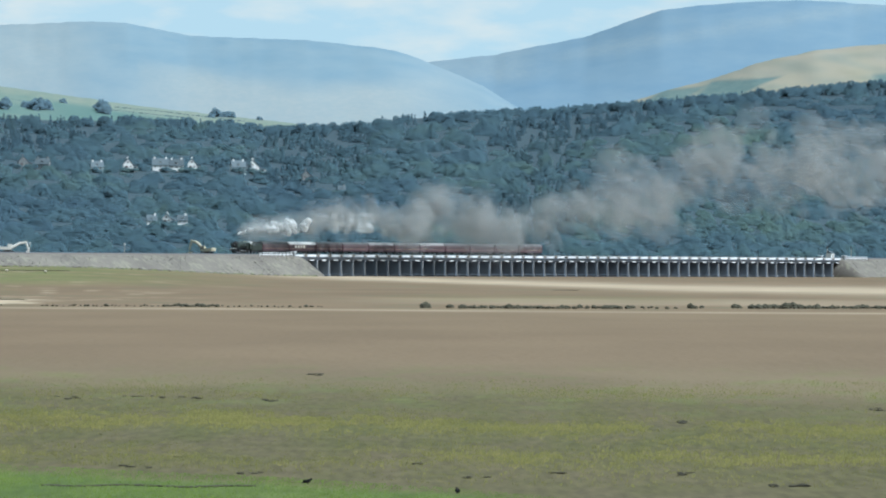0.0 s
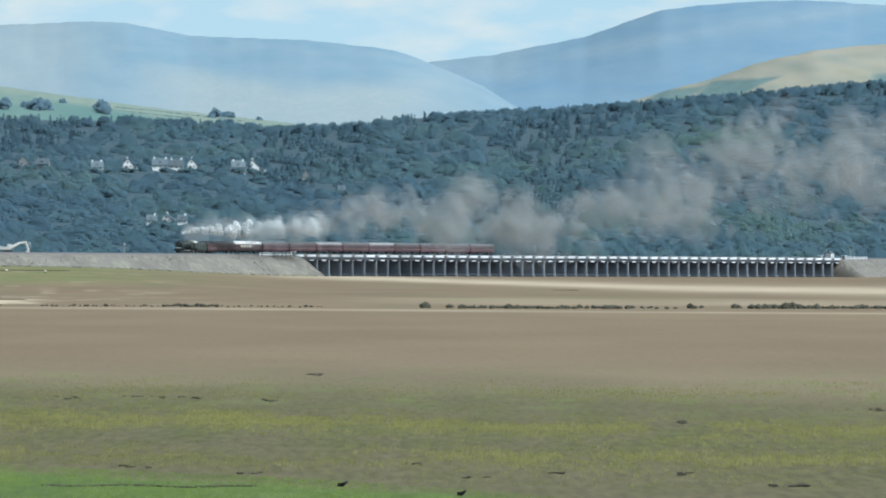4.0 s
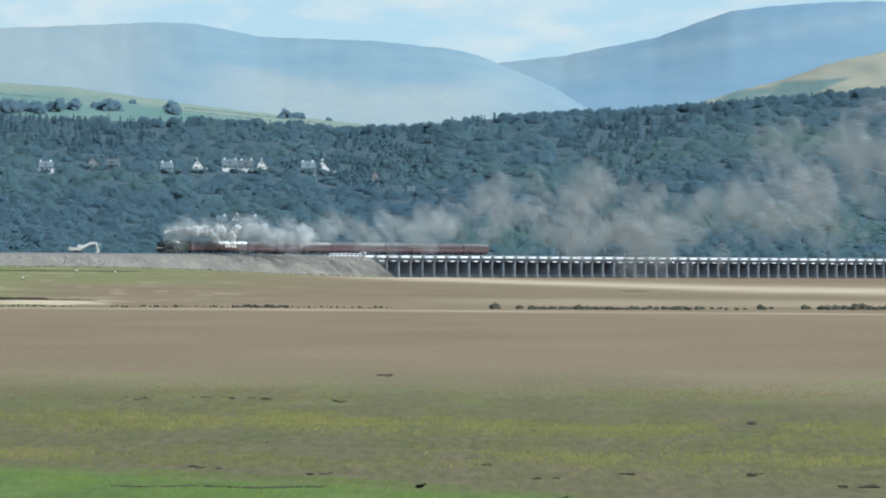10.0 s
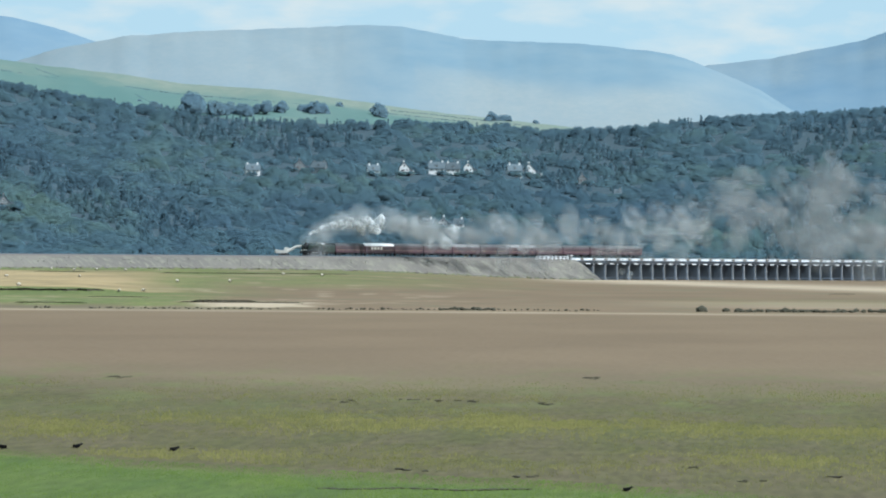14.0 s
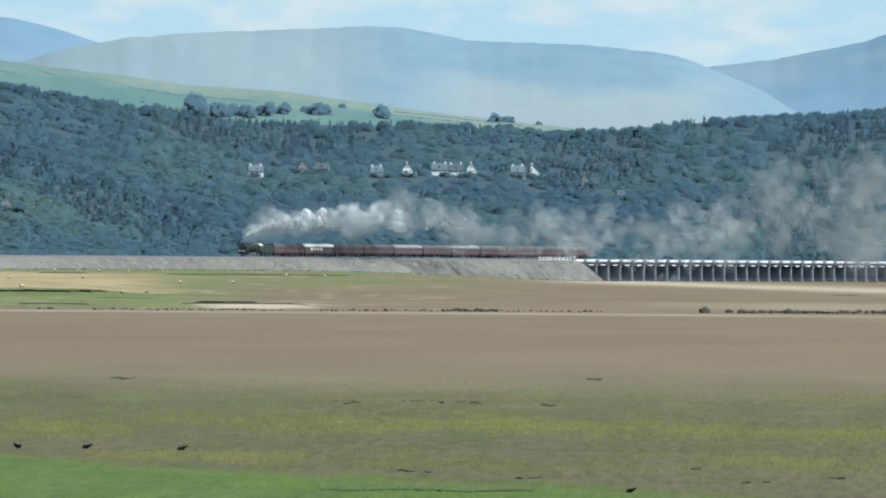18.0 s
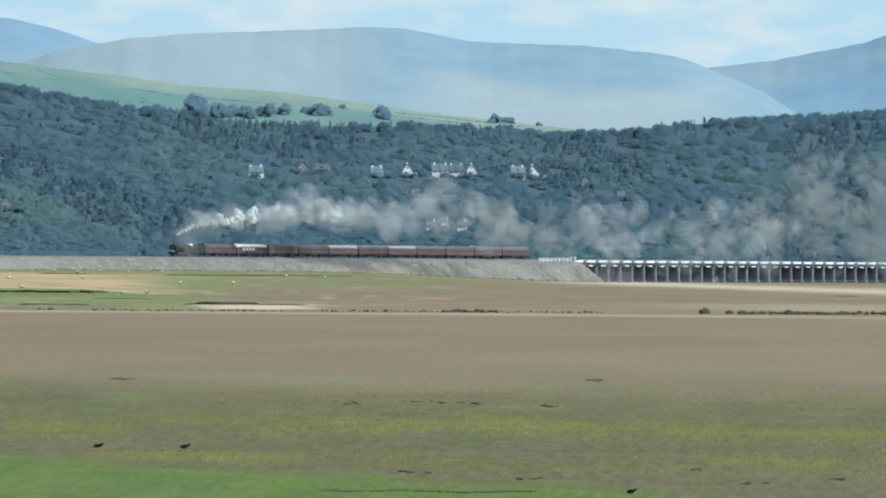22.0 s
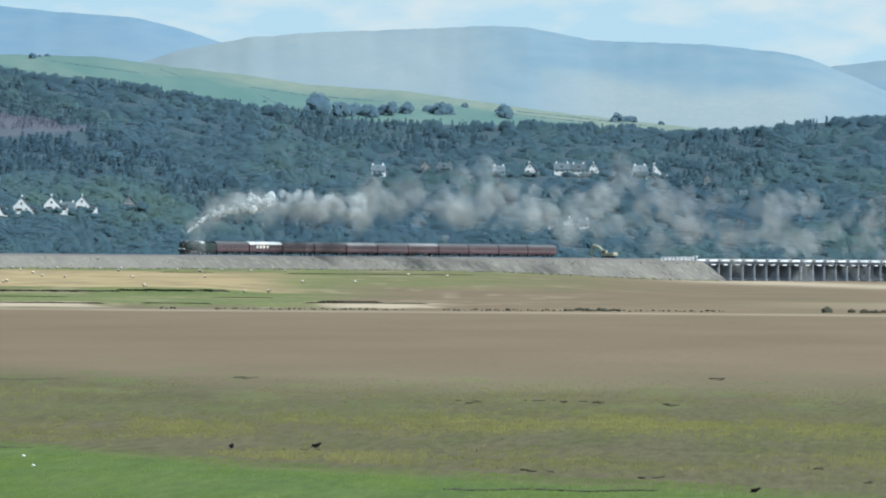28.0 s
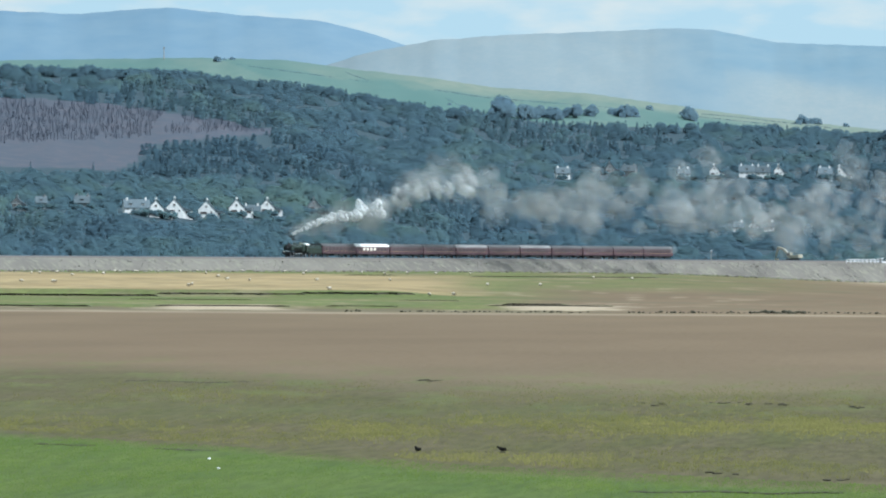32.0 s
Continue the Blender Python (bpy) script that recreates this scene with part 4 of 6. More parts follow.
def woods():
    rng = np.random.default_rng(7)
    broad = [crown_round(rng, 7 + k % 4) for k in range(16)]
    shrub = [crown_round(rng, 5, 22, 0.3) for _ in range(6)]
    cone = [crown_cone(rng) for _ in range(8)]
    sets, bend, tint = ({"leaf": [], "conifer": []} for _ in range(3))
    yards = []
    for az, el, w, d, h, heading, gable in HOUSES:
        x, y, z, e = slope_spot(az, el - (0.3 if az < -80 else 0.5 if el < 5 else 0.2))
        yards.append((x, y, z, w))

    def plant(kinds, key, x, y, z, wide, tall, tone):
        t = kinds[rng.integers(len(kinds))]
        a = rng.uniform(0, 6.28)
        c, s = math.cos(a), math.sin(a)
        r = np.array([[c, -s, 0], [s, c, 0], [0, 0, 1]])
        sets[key].append((t[0] @ r.T * np.array([wide, wide, tall]) + np.array([x, y, z])).astype(np.float32))
        bend[key].append((t[1] @ r.T).astype(np.float32))
        tint[key].append(np.full(len(t[0]) * 4, tone + rng.uniform(-0.16, 0.16), dtype=np.float32))

    def hides_house(x, y, top, half):
        for hx, hy, hz, hw in yards:
            if y < hy + 3 and abs(x * hy / y - hx) < half + hw * 0.42 and EYE + (top - EYE) * hy / y > hz + 0.9:
                return True
        return False

    def tone_at(az, el):
        k = noise.noise(Vector((az * 0.045, el * 0.22, 3.3))) + 0.5 * noise.noise(Vector((az * 0.14, el * 0.5, 8.1)))
        return 0.42 + 0.55 * k + 0.14 * (1 - smooth(3, 9, el)) - 0.14 * smooth(9.5, 12, el) * (1 - smooth(-30, -10, az))

    for row in np.arange(-1.3, 21.5, 0.60):
        for az in np.arange(-123, 57, 1.55):
            a = az + rng.uniform(-1.0, 1.0)
            el = row + rng.uniform(-0.45, 0.45)
            if el > profile(WOOD_RIDGE, a) - 1.0:
                continue
            if in_clearing(a, el + 0.2) or in_clearing(a, el + 0.9):
                continue
            x, y, z, _ = slope_spot_quick(a, el)
            tone = tone_at(a, el)
            stand = noise.noise(Vector((a * 0.05, el * 0.16, 17.0)))
            firs = stand > 0.02 and 8.6 < el and a < -8 or stand > 0.25
            if firs and rng.uniform() < 0.85:
                plant(broad, "leaf", x, y + 5, z - 5.2, 8.5, 6.6, tone - 0.15)
                for _ in range(5):
                    dx, tall = rng.uniform(-3.6, 3.6), rng.uniform(7.5, 11)
                    if not hides_house(x + dx, y, z + 0.36 * tall, 2.0):
                        plant(cone, "conifer", x + dx, y + rng.uniform(-9, 9), z - rng.uniform(0.6, 0.78) * tall, 1.7 * tall, tall, tone)
                continue
            wide = rng.uniform(7.5, 13.0) * (1 + 0.25 * noise.noise(Vector((a * 0.11, el * 0.4, 5))))
            tall = wide * rng.uniform(0.82, 1.05)
            sink = rng.uniform(0.50, 0.62)
            if hides_house(x, y, z + (0.88 - sink) * tall, 0.4 * wide):
                wide, tall = 0.32 * wide, 0.30 * tall
                if hides_house(x, y, z + 0.3 * tall, 0.4 * wide):
                    continue
                plant(shrub, "leaf", x, y, z - 0.55 * tall, wide, tall, tone + 0.15)
                continue
            plant(broad, "leaf", x, y, z - sink * tall, wide, tall, tone)
    # the crest, tree by tree
    for az in np.arange(-123, 57, 0.8):
        a = az + rng.uniform(-0.35, 0.35)
        if a < -84 and in_clearing(a, profile(WOOD_RIDGE, a) - 0.6):
            continue
        x, y, z, _ = wood_slope(a, rng.uniform(0.95, 0.985))
        top = EYE + (profile(WOOD_RIDGE, a) + 0.16 + 0.14 * noise.noise(Vector((a * 0.5, 2, 2)))) * y / 1000 + rng.uniform(-0.7, 0.3)
        spiky = (0.75 if -62 < a < -36 else 0.5 if -9 < a < 0 else 0.12)
        if rng.uniform() < spiky:
            tall = rng.uniform(7, 10)
            plant(cone, "conifer", x, y, top - tall, 1.2 * tall, tall, 0.35)
        else:
            wide = rng.uniform(6.5, 10)
            plant(broad, "leaf", x, y, top - 0.86 * wide, wide, wide, 0.3)
    for a, tall, up, fir in ((-6.9, 9, 1.3, 1), (-4.6, 9, 1.0, 1), (-3.6, 9, 0.7, 1), (-2.2, 9, 1.3, 1), (-1.2, 8, 1.0, 1), (5.2, 9, 0.8, 0), (7.0, 9, 0.9, 0), (14.5, 9, 0.7, 0), (15.6, 9, 0.8, 0), (-104.5, 8, 1.5, 0), (-97.5, 8, 0.8, 0)):
        x, y, z, _ = wood_slope(a, 0.98)
        top = EYE + profile(WOOD_RIDGE, a) * y / 1000 + up
        plant(cone if fir else broad, "conifer" if fir else "leaf", x, y, top - tall * (1 if fir else 0.88), tall, tall, 0.3)
    # shrubs and garden trees close round the houses
    for hx, hy, hz, hw in yards:
        for k in range(7):
            dx = rng.uniform(-0.5, 0.5) * (hw + 5)
            s = rng.uniform(1.6, 3.2)
            plant(shrub, "leaf", hx + dx, hy - rng.uniform(3.5, 7), hz + 1.2 - s * rng.uniform(0.62, 0.85), s * 1.3, s, 0.55)
        for sgn in (-1, 1):
            if rng.uniform() < 0.7:
                s = rng.uniform(4.5, 7)
                px, py = hx + sgn * (hw * 0.42 + 0.42 * s), hy + rng.uniform(0, 8)
                if not hides_house(px, py - 3.5, hz + 4, 0.3 * s):
                    plant(broad, "leaf", px, py, hz - 0.4 * s, s, s, 0.4)
    # a few young firs left at the lower edge of the cleared ground
    for a, e, tall in ((-98.0, 9.75, 5.5), (-97.2, 9.8, 4.5), (-96.3, 10.0, 4.5), (-99.4, 9.6, 3.5), (-104, 9.6, 3), (-95.4, 10.6, 5), (-111, 9.7, 3)):
        x, y, z, _ = slope_spot(a, e)
        plant(cone, "conifer", x, y, z - 0.5, tall, tall, 0.2)
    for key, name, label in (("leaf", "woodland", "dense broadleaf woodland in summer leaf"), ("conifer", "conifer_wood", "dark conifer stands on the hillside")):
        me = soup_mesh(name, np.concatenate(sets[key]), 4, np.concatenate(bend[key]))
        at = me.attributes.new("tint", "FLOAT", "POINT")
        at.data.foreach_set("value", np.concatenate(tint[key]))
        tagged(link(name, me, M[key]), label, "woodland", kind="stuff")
    # bare stems left standing on the upper part of the cleared slope
    v = []
    for _ in range(5200):
        az, el = rng.uniform(-124, -85), rng.uniform(12.4, 17.6)
        if in_clearing(az, el + 0.2) and el > 12.5 + 0.05 * (az + 114) and noise.noise(Vector((az * 0.5, el * 0.3, 2))) > -0.28:
            x, y, z, _ = slope_spot_quick(az, el)
            h, w = rng.uniform(1.0, 2.6), rng.uniform(0.05, 0.12)
            for b in ((w, 0), (0, w)):
                v.append([(x - b[0], y - b[1], z - 0.5), (x + b[0], y + b[1], z - 0.5), (x + b[0] * 0.4, y + b[1] * 0.4, z + h), (x - b[0] * 0.4, y - b[1] * 0.4, z + h)])
    tagged(link("bare_trunks", soup_mesh("bare_trunks", np.array(v), 4), M["brash"]), "thin bare trunks left standing on cleared ground", "tree trunk", kind="stuff")


woods()


def field_tree(x, y, z, size, rng):
    top = new("tree")
    bm = bmesh.new()
    rod(bm, (0, 0, -1), (0.02 * size, 0, 0.38 * size), 0.035 * size, 0.02 * size, 7)
    for k in range(5):
        a = k * 1.3
        rod(bm, (0.01 * size, 0, (0.22 + 0.04 * k) * size), (0.24 * size * math.cos(a), 0.24 * size * math.sin(a), (0.45 + 0.06 * k) * size), 0.014 * size, 0.005 * size, 5)
    part("trunk", bm, M["bark"], top)
    f, m = crown_round(rng, 8, 34)
    me = soup_mesh("crown", f * size * np.array([0.95, 0.95, rng.uniform(0.8, 1.1)]) + np.array([0, 0, 0.12 * size]), 4, unit(m + np.array([0, 0, 0.5])))
    at = me.attributes.new("tint", "FLOAT", "POINT")
    at.data.foreach_set("value", np.full(len(me.vertices), rng.uniform(0.2, 0.7), dtype=np.float32))
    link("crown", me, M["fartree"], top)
    top.location = (x, y, z)
    tagged(top, "round-crowned tree standing in a hill pasture", "tree", "field trees")


def field_spot(az, el):
    y = 4020 + 310 * 0.6
    for q in np.linspace(0, 1, 200):
        e = 11.5 + (profile(FIELD_RIDGE, az) - 11.5) * (1 - (1 - q) ** 1.35)
        if e >= el:
            break
    y = 4020 + 310 * q
    return az * y / 1000, y, EYE + el * y / 1000


def field_trees():
    rng = np.random.default_rng(11)
    for az, el, s, n in ((-89.2, 21.75, 5, 3), (-58.2, 16.1, 12, 3), (-54.9, 15.8, 8, 5), (-52.4, 15.8, 8, 4), (-50.6, 16.0, 7, 3), (-48.2, 16.0, 9, 1), (-45.6, 15.9, 9, 2), (-44.2, 16.0, 8, 2),
                         (-42.0, 16.5, 4, 1), (-37.4, 15.5, 8, 2), (-38.6, 15.9, 5, 1), (-24.6, 15.2, 6, 5), (-20.2, 14.9, 5, 1), (-62.5, 16.4, 5, 2), (-64.4, 17.0, 3.5, 1)):
        for k in range(n):
            x, y, z = field_spot(az + (k - n / 2) * 0.55 + rng.uniform(-0.3, 0.3), el)
            field_tree(x, y + rng.uniform(-12, 12), z - 0.42 * s, 1.0 * s * rng.uniform(0.65, 1.15), rng)
    # hedges and walls between the fields
    for pts in (((-66, 18.7), (-60.5, 17.9), (-54, 17.4)), ((-64.8, 17.8), (-62.6, 16.6)), ((-54, 17.4), (-44, 16.6), (-34, 15.6), (-28, 15.0)), ((-36.5, 16.2), (-31, 15.7), (-22, 14.7)), ((-88, 21.4), (-80, 20.4), (-72, 19.3)), ((-76, 20.6), (-72, 19.2))):
        fs, ns = [], []
        for (a0, e0), (a1, e1) in zip(pts, pts[1:]):
            for k in range(int(abs(a1 - a0) / 0.12)):
                f = k / (abs(a1 - a0) / 0.12)
                p = np.array(field_spot(a0 + (a1 - a0) * f, e0 + (e1 - e0) * f))
                fc, nm = lobe_faces(p + np.array([0, 0, 0.05]), rng.uniform(0.1, 0.34), rng)
                fs.append(fc)
                ns.append(unit(nm + np.array([0, 0, 1.0])))
        me = soup_mesh("hedge", np.concatenate(fs), 4, np.concatenate(ns))
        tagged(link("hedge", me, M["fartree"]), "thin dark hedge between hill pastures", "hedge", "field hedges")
    # thin mast on the hilltop
    x, y, z = field_spot(-96.2, 21.85)
    m = new("radio_mast")
    part("pole", rodded((0, 0, -1), (0, 0, 6.3), 0.26, 0.16), M["timber"], m)
    part("antenna", boxed(-0.35, 0.35, -0.1, 0.1, 5.2, 6.4), M["greystone"], m)
    m.location = (x, y, z)
    tagged(m, "thin grey mast on the pasture hilltop", "mast")


field_trees()


# ---- embankment ----
def build_embankment(name, s0, s1):
    rng = np.random.default_rng(3)
    ss = np.arange(s0, s1 + 0.1, 3.0)
    prof = [(-16.5, -0.5), (-12, 2.2), (-5.6, RAIL - 0.75), (-4.6, RAIL - 0.6), (4.6, RAIL - 0.6), (5.4, RAIL - 0.85), (7.2, 5.2), (9.2, 3.6), (11.2, 2.0), (13.2, 0.6), (14.8, -0.8)]
    pts = np.zeros((len(ss), len(prof) * 2 - 1, 3))
    for j, s in enumerate(ss):
        for i in range(len(prof) * 2 - 1):
            a, b = prof[i // 2], prof[min(i // 2 + 1, len(prof) - 1)]
            f = 0.5 if i % 2 else 0
            o, z = a[0] + (b[0] - a[0]) * f, a[1] + (b[1] - a[1]) * f
            if o > 5.5 or o < -6:
                k = noise.noise(Vector((s * 0.05, o * 0.2, 1))) * 0.25 + noise.noise(Vector((s * 0.6, o * 0.9, 4))) * 0.1
                z, o = z + k, o + k * 0.6
            p = on_line(s, o, z)
            pts[j, i] = p
    # close the ends
    lo = pts[0].copy(); lo[:, 2] = -1
    hi = pts[-1].copy(); hi[:, 2] = -1
    return tagged(link(name, grid_mesh(name, np.concatenate([lo[None], pts, hi[None]])), M["stone"]), "grey rubble-stone railway embankment across the estuary", "embankment", kind="structure")


build_embankment("embankment_west", -1150, -34)
build_embankment("embankment_east", 47.6 * SPAN, 900)


def ballast_bed(name, s0, s1):
    bm = prism([(-4.4, RAIL - 0.62), (4.4, RAIL - 0.62), (3.8, RAIL - 0.17), (-3.8, RAIL - 0.17)], -(s1 - s0), 0)
    ob = part(name, bm, M["ballast"])
    ob.matrix_world = line_pose(s0, 0, 0)
    tagged(ob, "brown-grey stone ballast under the track", "ballast", kind="structure")
    for o in (-2.5, -1.07, 1.07, 2.5):
        r = part("rail", boxed(-(s1 - s0), 0, o - 0.035, o + 0.035, RAIL - 0.17, RAIL), M["girder"], ob)


ballast_bed("trackbed", -1150, 900)


def boulders():
    """Loose rubble along the toe and face of the embankment."""
    rng = np.random.default_rng(5)
    tet = np.array([(1, 0, -0.4), (-0.5, 0.86, -0.4), (-0.5, -0.86, -0.4), (0, 0, 0.9), (0.2, 0.1, -0.9)])
    tri = ((0, 1, 3), (1, 2, 3), (2, 0, 3), (1, 0, 4), (2, 1, 4), (0, 2, 4))
    out = []
    for _ in range(1600):
        s = rng.uniform(-560, -36) if rng.uniform() < 0.93 else rng.uniform(436, 500)
        o = rng.uniform(6.0, 14.0)
        z = np.interp(o, (5.4, 7.2, 9.2, 11.2, 13.2, 14.8), (6.55, 5.2, 3.6, 2.0, 0.6, -0.8))
        p = on_line(s, o, z)
        g = ground_height(p.x, p.y)
        if z < g - 0.3:
            continue
        k = tet * rng.uniform(0.12, 0.26) * rng.uniform(0.6, 1.3, (5, 3))
        k = k @ rand_rot(1, rng)[0].T + np.array(p)
        out.extend(k[list(t)] for t in tri)
    tagged(link("rubble", soup_mesh("rubble", np.array(out), 3), M["stone"]), "loose grey boulders on the embankment face", "rubble", kind="stuff")


boulders()


def fringe():
    """Rough grass, wrack and stones along the foot of the embankment."""
    rng = np.random.default_rng(15)
    tri = ((0, 1, 3), (1, 2, 3), (2, 0, 3))
    sets = {"turf": [], "stone": [], "clod": []}
    for _ in range(2600):
        az = rng.uniform(-116, -14)
        y = line_depth(az) - rng.uniform(14, 60) - 25 * smooth(-60, -100, az)
        x = az * y / 1000
        z = ground_height(x, y)
        s = rng.uniform(0.25, 0.6)
        k = np.array([(1, 0, -0.1), (-0.6, 0.9, -0.1), (-0.6, -0.9, -0.1), (0, 0, 0.75)]) * s * rng.uniform(0.6, 1.4, (4, 3)) + np.array([x, y, z])
        key = "turf" if rng.uniform() < 0.5 else "stone" if rng.uniform() < 0.55 else "clod"
        sets[key].extend(k[list(t)] for t in tri)
    for key, name, label in (("turf", "rough_grass", "rough grass along the embankment foot"), ("stone", "toe_stones", "pale stones along the embankment foot"), ("clod", "wrack", "dark wrack along the embankment foot")):
        tagged(link(name, soup_mesh(name, np.array(sets[key]), 3), M[key]), label, "debris" if key != "turf" else "grass", kind="stuff")


fringe()


# ---- viaduct ----
def pier_mesh():
    """Tapered wall pier with rounded ends: along x the line, y across it."""
    def ring(z, half_t, half_w, n=7):
        pts = []
        for sgn in (1, -1):
            for k in range(n):
                a = math.pi * (k / (n - 1)) if sgn > 0 else math.pi * (1 + k / (n - 1))
                pts.append((half_t * math.cos(a), sgn * (half_w - half_t) + half_t * math.sin(a), z))
        return pts
    bm = bmesh.new()
    rings = [[bm.verts.new(p) for p in ring(z, t, w)] for z, t, w in ((-1.5, 0.58, 4.5), (0.6, 0.54, 4.45), (0.75, 0.40, 4.3), (4.85, 0.33, 4.1))]
    for a, b in zip(rings, rings[1:]):
        for i in range(len(a)):
            j = (i + 1) % len(a)
            bm.faces.new((a[i], a[j], b[j], b[i]))
    bm.faces.new(rings[-1])
    bm.faces.new(rings[0][::-1])
    return bm


def viaduct_span():
    """One span with the pier at its near end, as a thing in parts; the deck runs in +x from the pier."""
    top = new("viaduct_span")
    L = SPAN - 0.04
    p = part("pier", pier_mesh(), M["pier"], top)
    part("cutwater", prism([(3.75, -1.4), (4.75, -1.4), (4.62, 0.7), (4.42, 0.8), (4.3, 4.75), (3.75, 4.75)], -0.17, 0.17), M["nose"], p, "cutwater face with its sunlit tone put in as pale colour")
    part("pier_cap", boxed(-0.6, 0.6, -4.4, 4.4, 4.85, 5.15, 0.06), M["pier"], p, "pale stone bearing cap")
    for o in (-3.3, -1.1, 1.1, 3.3):
        g = part("girder", boxed(-L, 0, o - 0.2, o + 0.2, 5.15, 5.95), M["girder"], top)
    f = part("fascia", boxed(-L, 0, 4.05, 4.2, 5.35, 6.05), M["girder"], top)
    part("bearing", boxed(-0.5, 0.45, 4.2, 4.34, 4.8, 5.12), M["parapet"], top, "pale bearing block")
    part("drain_board", boxed(-L * 0.72, -L * 0.36, 4.2, 4.32, 4.98, 5.25), M["parapet"], top, "pale plate under the deck")
    part("deck", boxed(-L, 0, -4.6, 4.6, 5.95, 6.15), M["pier"], top)
    for sgn in (-1, 1):
        pr = part("parapet", boxed(-L + 1.6, -1.3, sgn * 4.45 - 0.07, sgn * 4.45 + 0.07, 6.22, 6.80, 0.02), M["parapet"], top)
        part("coping", boxed(-L, 0, sgn * 4.45 - 0.12, sgn * 4.45 + 0.12, 6.80, 6.87), M["parapet"], pr)
        for x in (-L + 0.45, -0.45):
            part("post", boxed(x - 0.14, x + 0.14, sgn * 4.45 - 0.14, sgn * 4.45 + 0.14, 6.1, 7.1), M["timber"], top)
        for zz in (6.45, 6.7):
            part("rail", boxed(-0.9, 0.0, sgn * 4.45 - 0.03, sgn * 4.45 + 0.03, zz, zz + 0.06), M["timber"], top)
    return tagged(top, "stone pier and steel girder span with a pale parapet", "viaduct span", "spans of the railway viaduct")


def build_viaduct():
    first = viaduct_span()
    first.matrix_world = line_pose(-4.05 * SPAN, 0, 0)
    for n in range(-3, 48):
        copy_thing(first, line_pose((n - 0.05) * SPAN, 0, 0))
    for s, side in ((-4.05 * SPAN - 0.6, 4.6), (48 * SPAN + 0.8, 4.6), (48 * SPAN + 0.8, -4.6)):
        t = new("end_pillar")
        part("shaft", boxed(-0.7, 0.7, -0.6, 0.6, -1, 7.6, 0.05), M["nose"], t)
        part("cap", boxed(-0.85, 0.85, -0.75, 0.75, 7.6, 7.85, 0.05), M["parapet"], t)
        t.matrix_world = line_pose(s, side, 0)
        tagged(t, "pale stone pillar at the viaduct's end", "pillar", "viaduct end pillars")


build_viaduct()


def fence(s0, s1, side):
    """Pale post and rail fence on the embankment shoulder."""
    top = new("fence")
    n = int((s1 - s0) / 3)
    for i in range(n + 1):
        x = -i * 3.0
        part("post", boxed(x - 0.08, x + 0.08, -0.08, 0.08, -0.3, 1.15), M["parapet"], top)
    for z in (0.45, 1.0):
        part("rail", boxed(-n * 3.0, 0, 0.08, 0.14, z, z + 0.14), M["parapet"], top)
    top.matrix_world = line_pose(s0, side, RAIL - 0.7)
    tagged(top, "pale post and rail fence beside the track", "fence")


fence(-64, -40, 5.2)
fence(440, 462, 5.2)


def lineside_hut():
    t = new("lineside_hut")
    part("wall", boxed(-1.4, 1.4, -1.1, 1.1, -0.4, 2.2), M["limewash"], t)
    part("roof", prism([(-1.4, 2.2), (1.4, 2.2), (0, 3.0)], -1.6, 1.6), M["slate"], t)
    part("door", boxed(-0.4, 0.4, 1.1, 1.16, -0.3, 1.7), M["timber"], t)
    t.matrix_world = line_pose(452, -5.8, RAIL - 0.6)
    tagged(t, "small pale hut beside the track", "hut")
    for s in (446, 470):
        p = new("signal_post")
        part("post", rodded((0, 0, -0.5), (0, 0, 4.6), 0.14, 0.1), M["timber"], p)
        part("head", boxed(-0.25, 0.25, -0.2, 0.2, 3.9, 4.8, 0.04), M["black"], p)
        p.matrix_world = line_pose(s, -4.6, RAIL - 0.6)
        tagged(p, "slim post with a dark head beside the track", "signal", "lineside posts")
    for s in (-205, -140):
        p = new("lineside_post")
        part("post", rodded((0, 0, -0.5), (0, 0, 3.6), 0.1, 0.08), M["timber"], p)
        part("plate", boxed(-0.04, 0.04, -0.3, 0.3, 2.9, 3.6), M["parapet"], p)
        p.matrix_world = line_pose(s, -5.0, RAIL - 0.6)
        tagged(p, "thin post with a small plate beside the track", "post", "lineside posts")


lineside_hut()


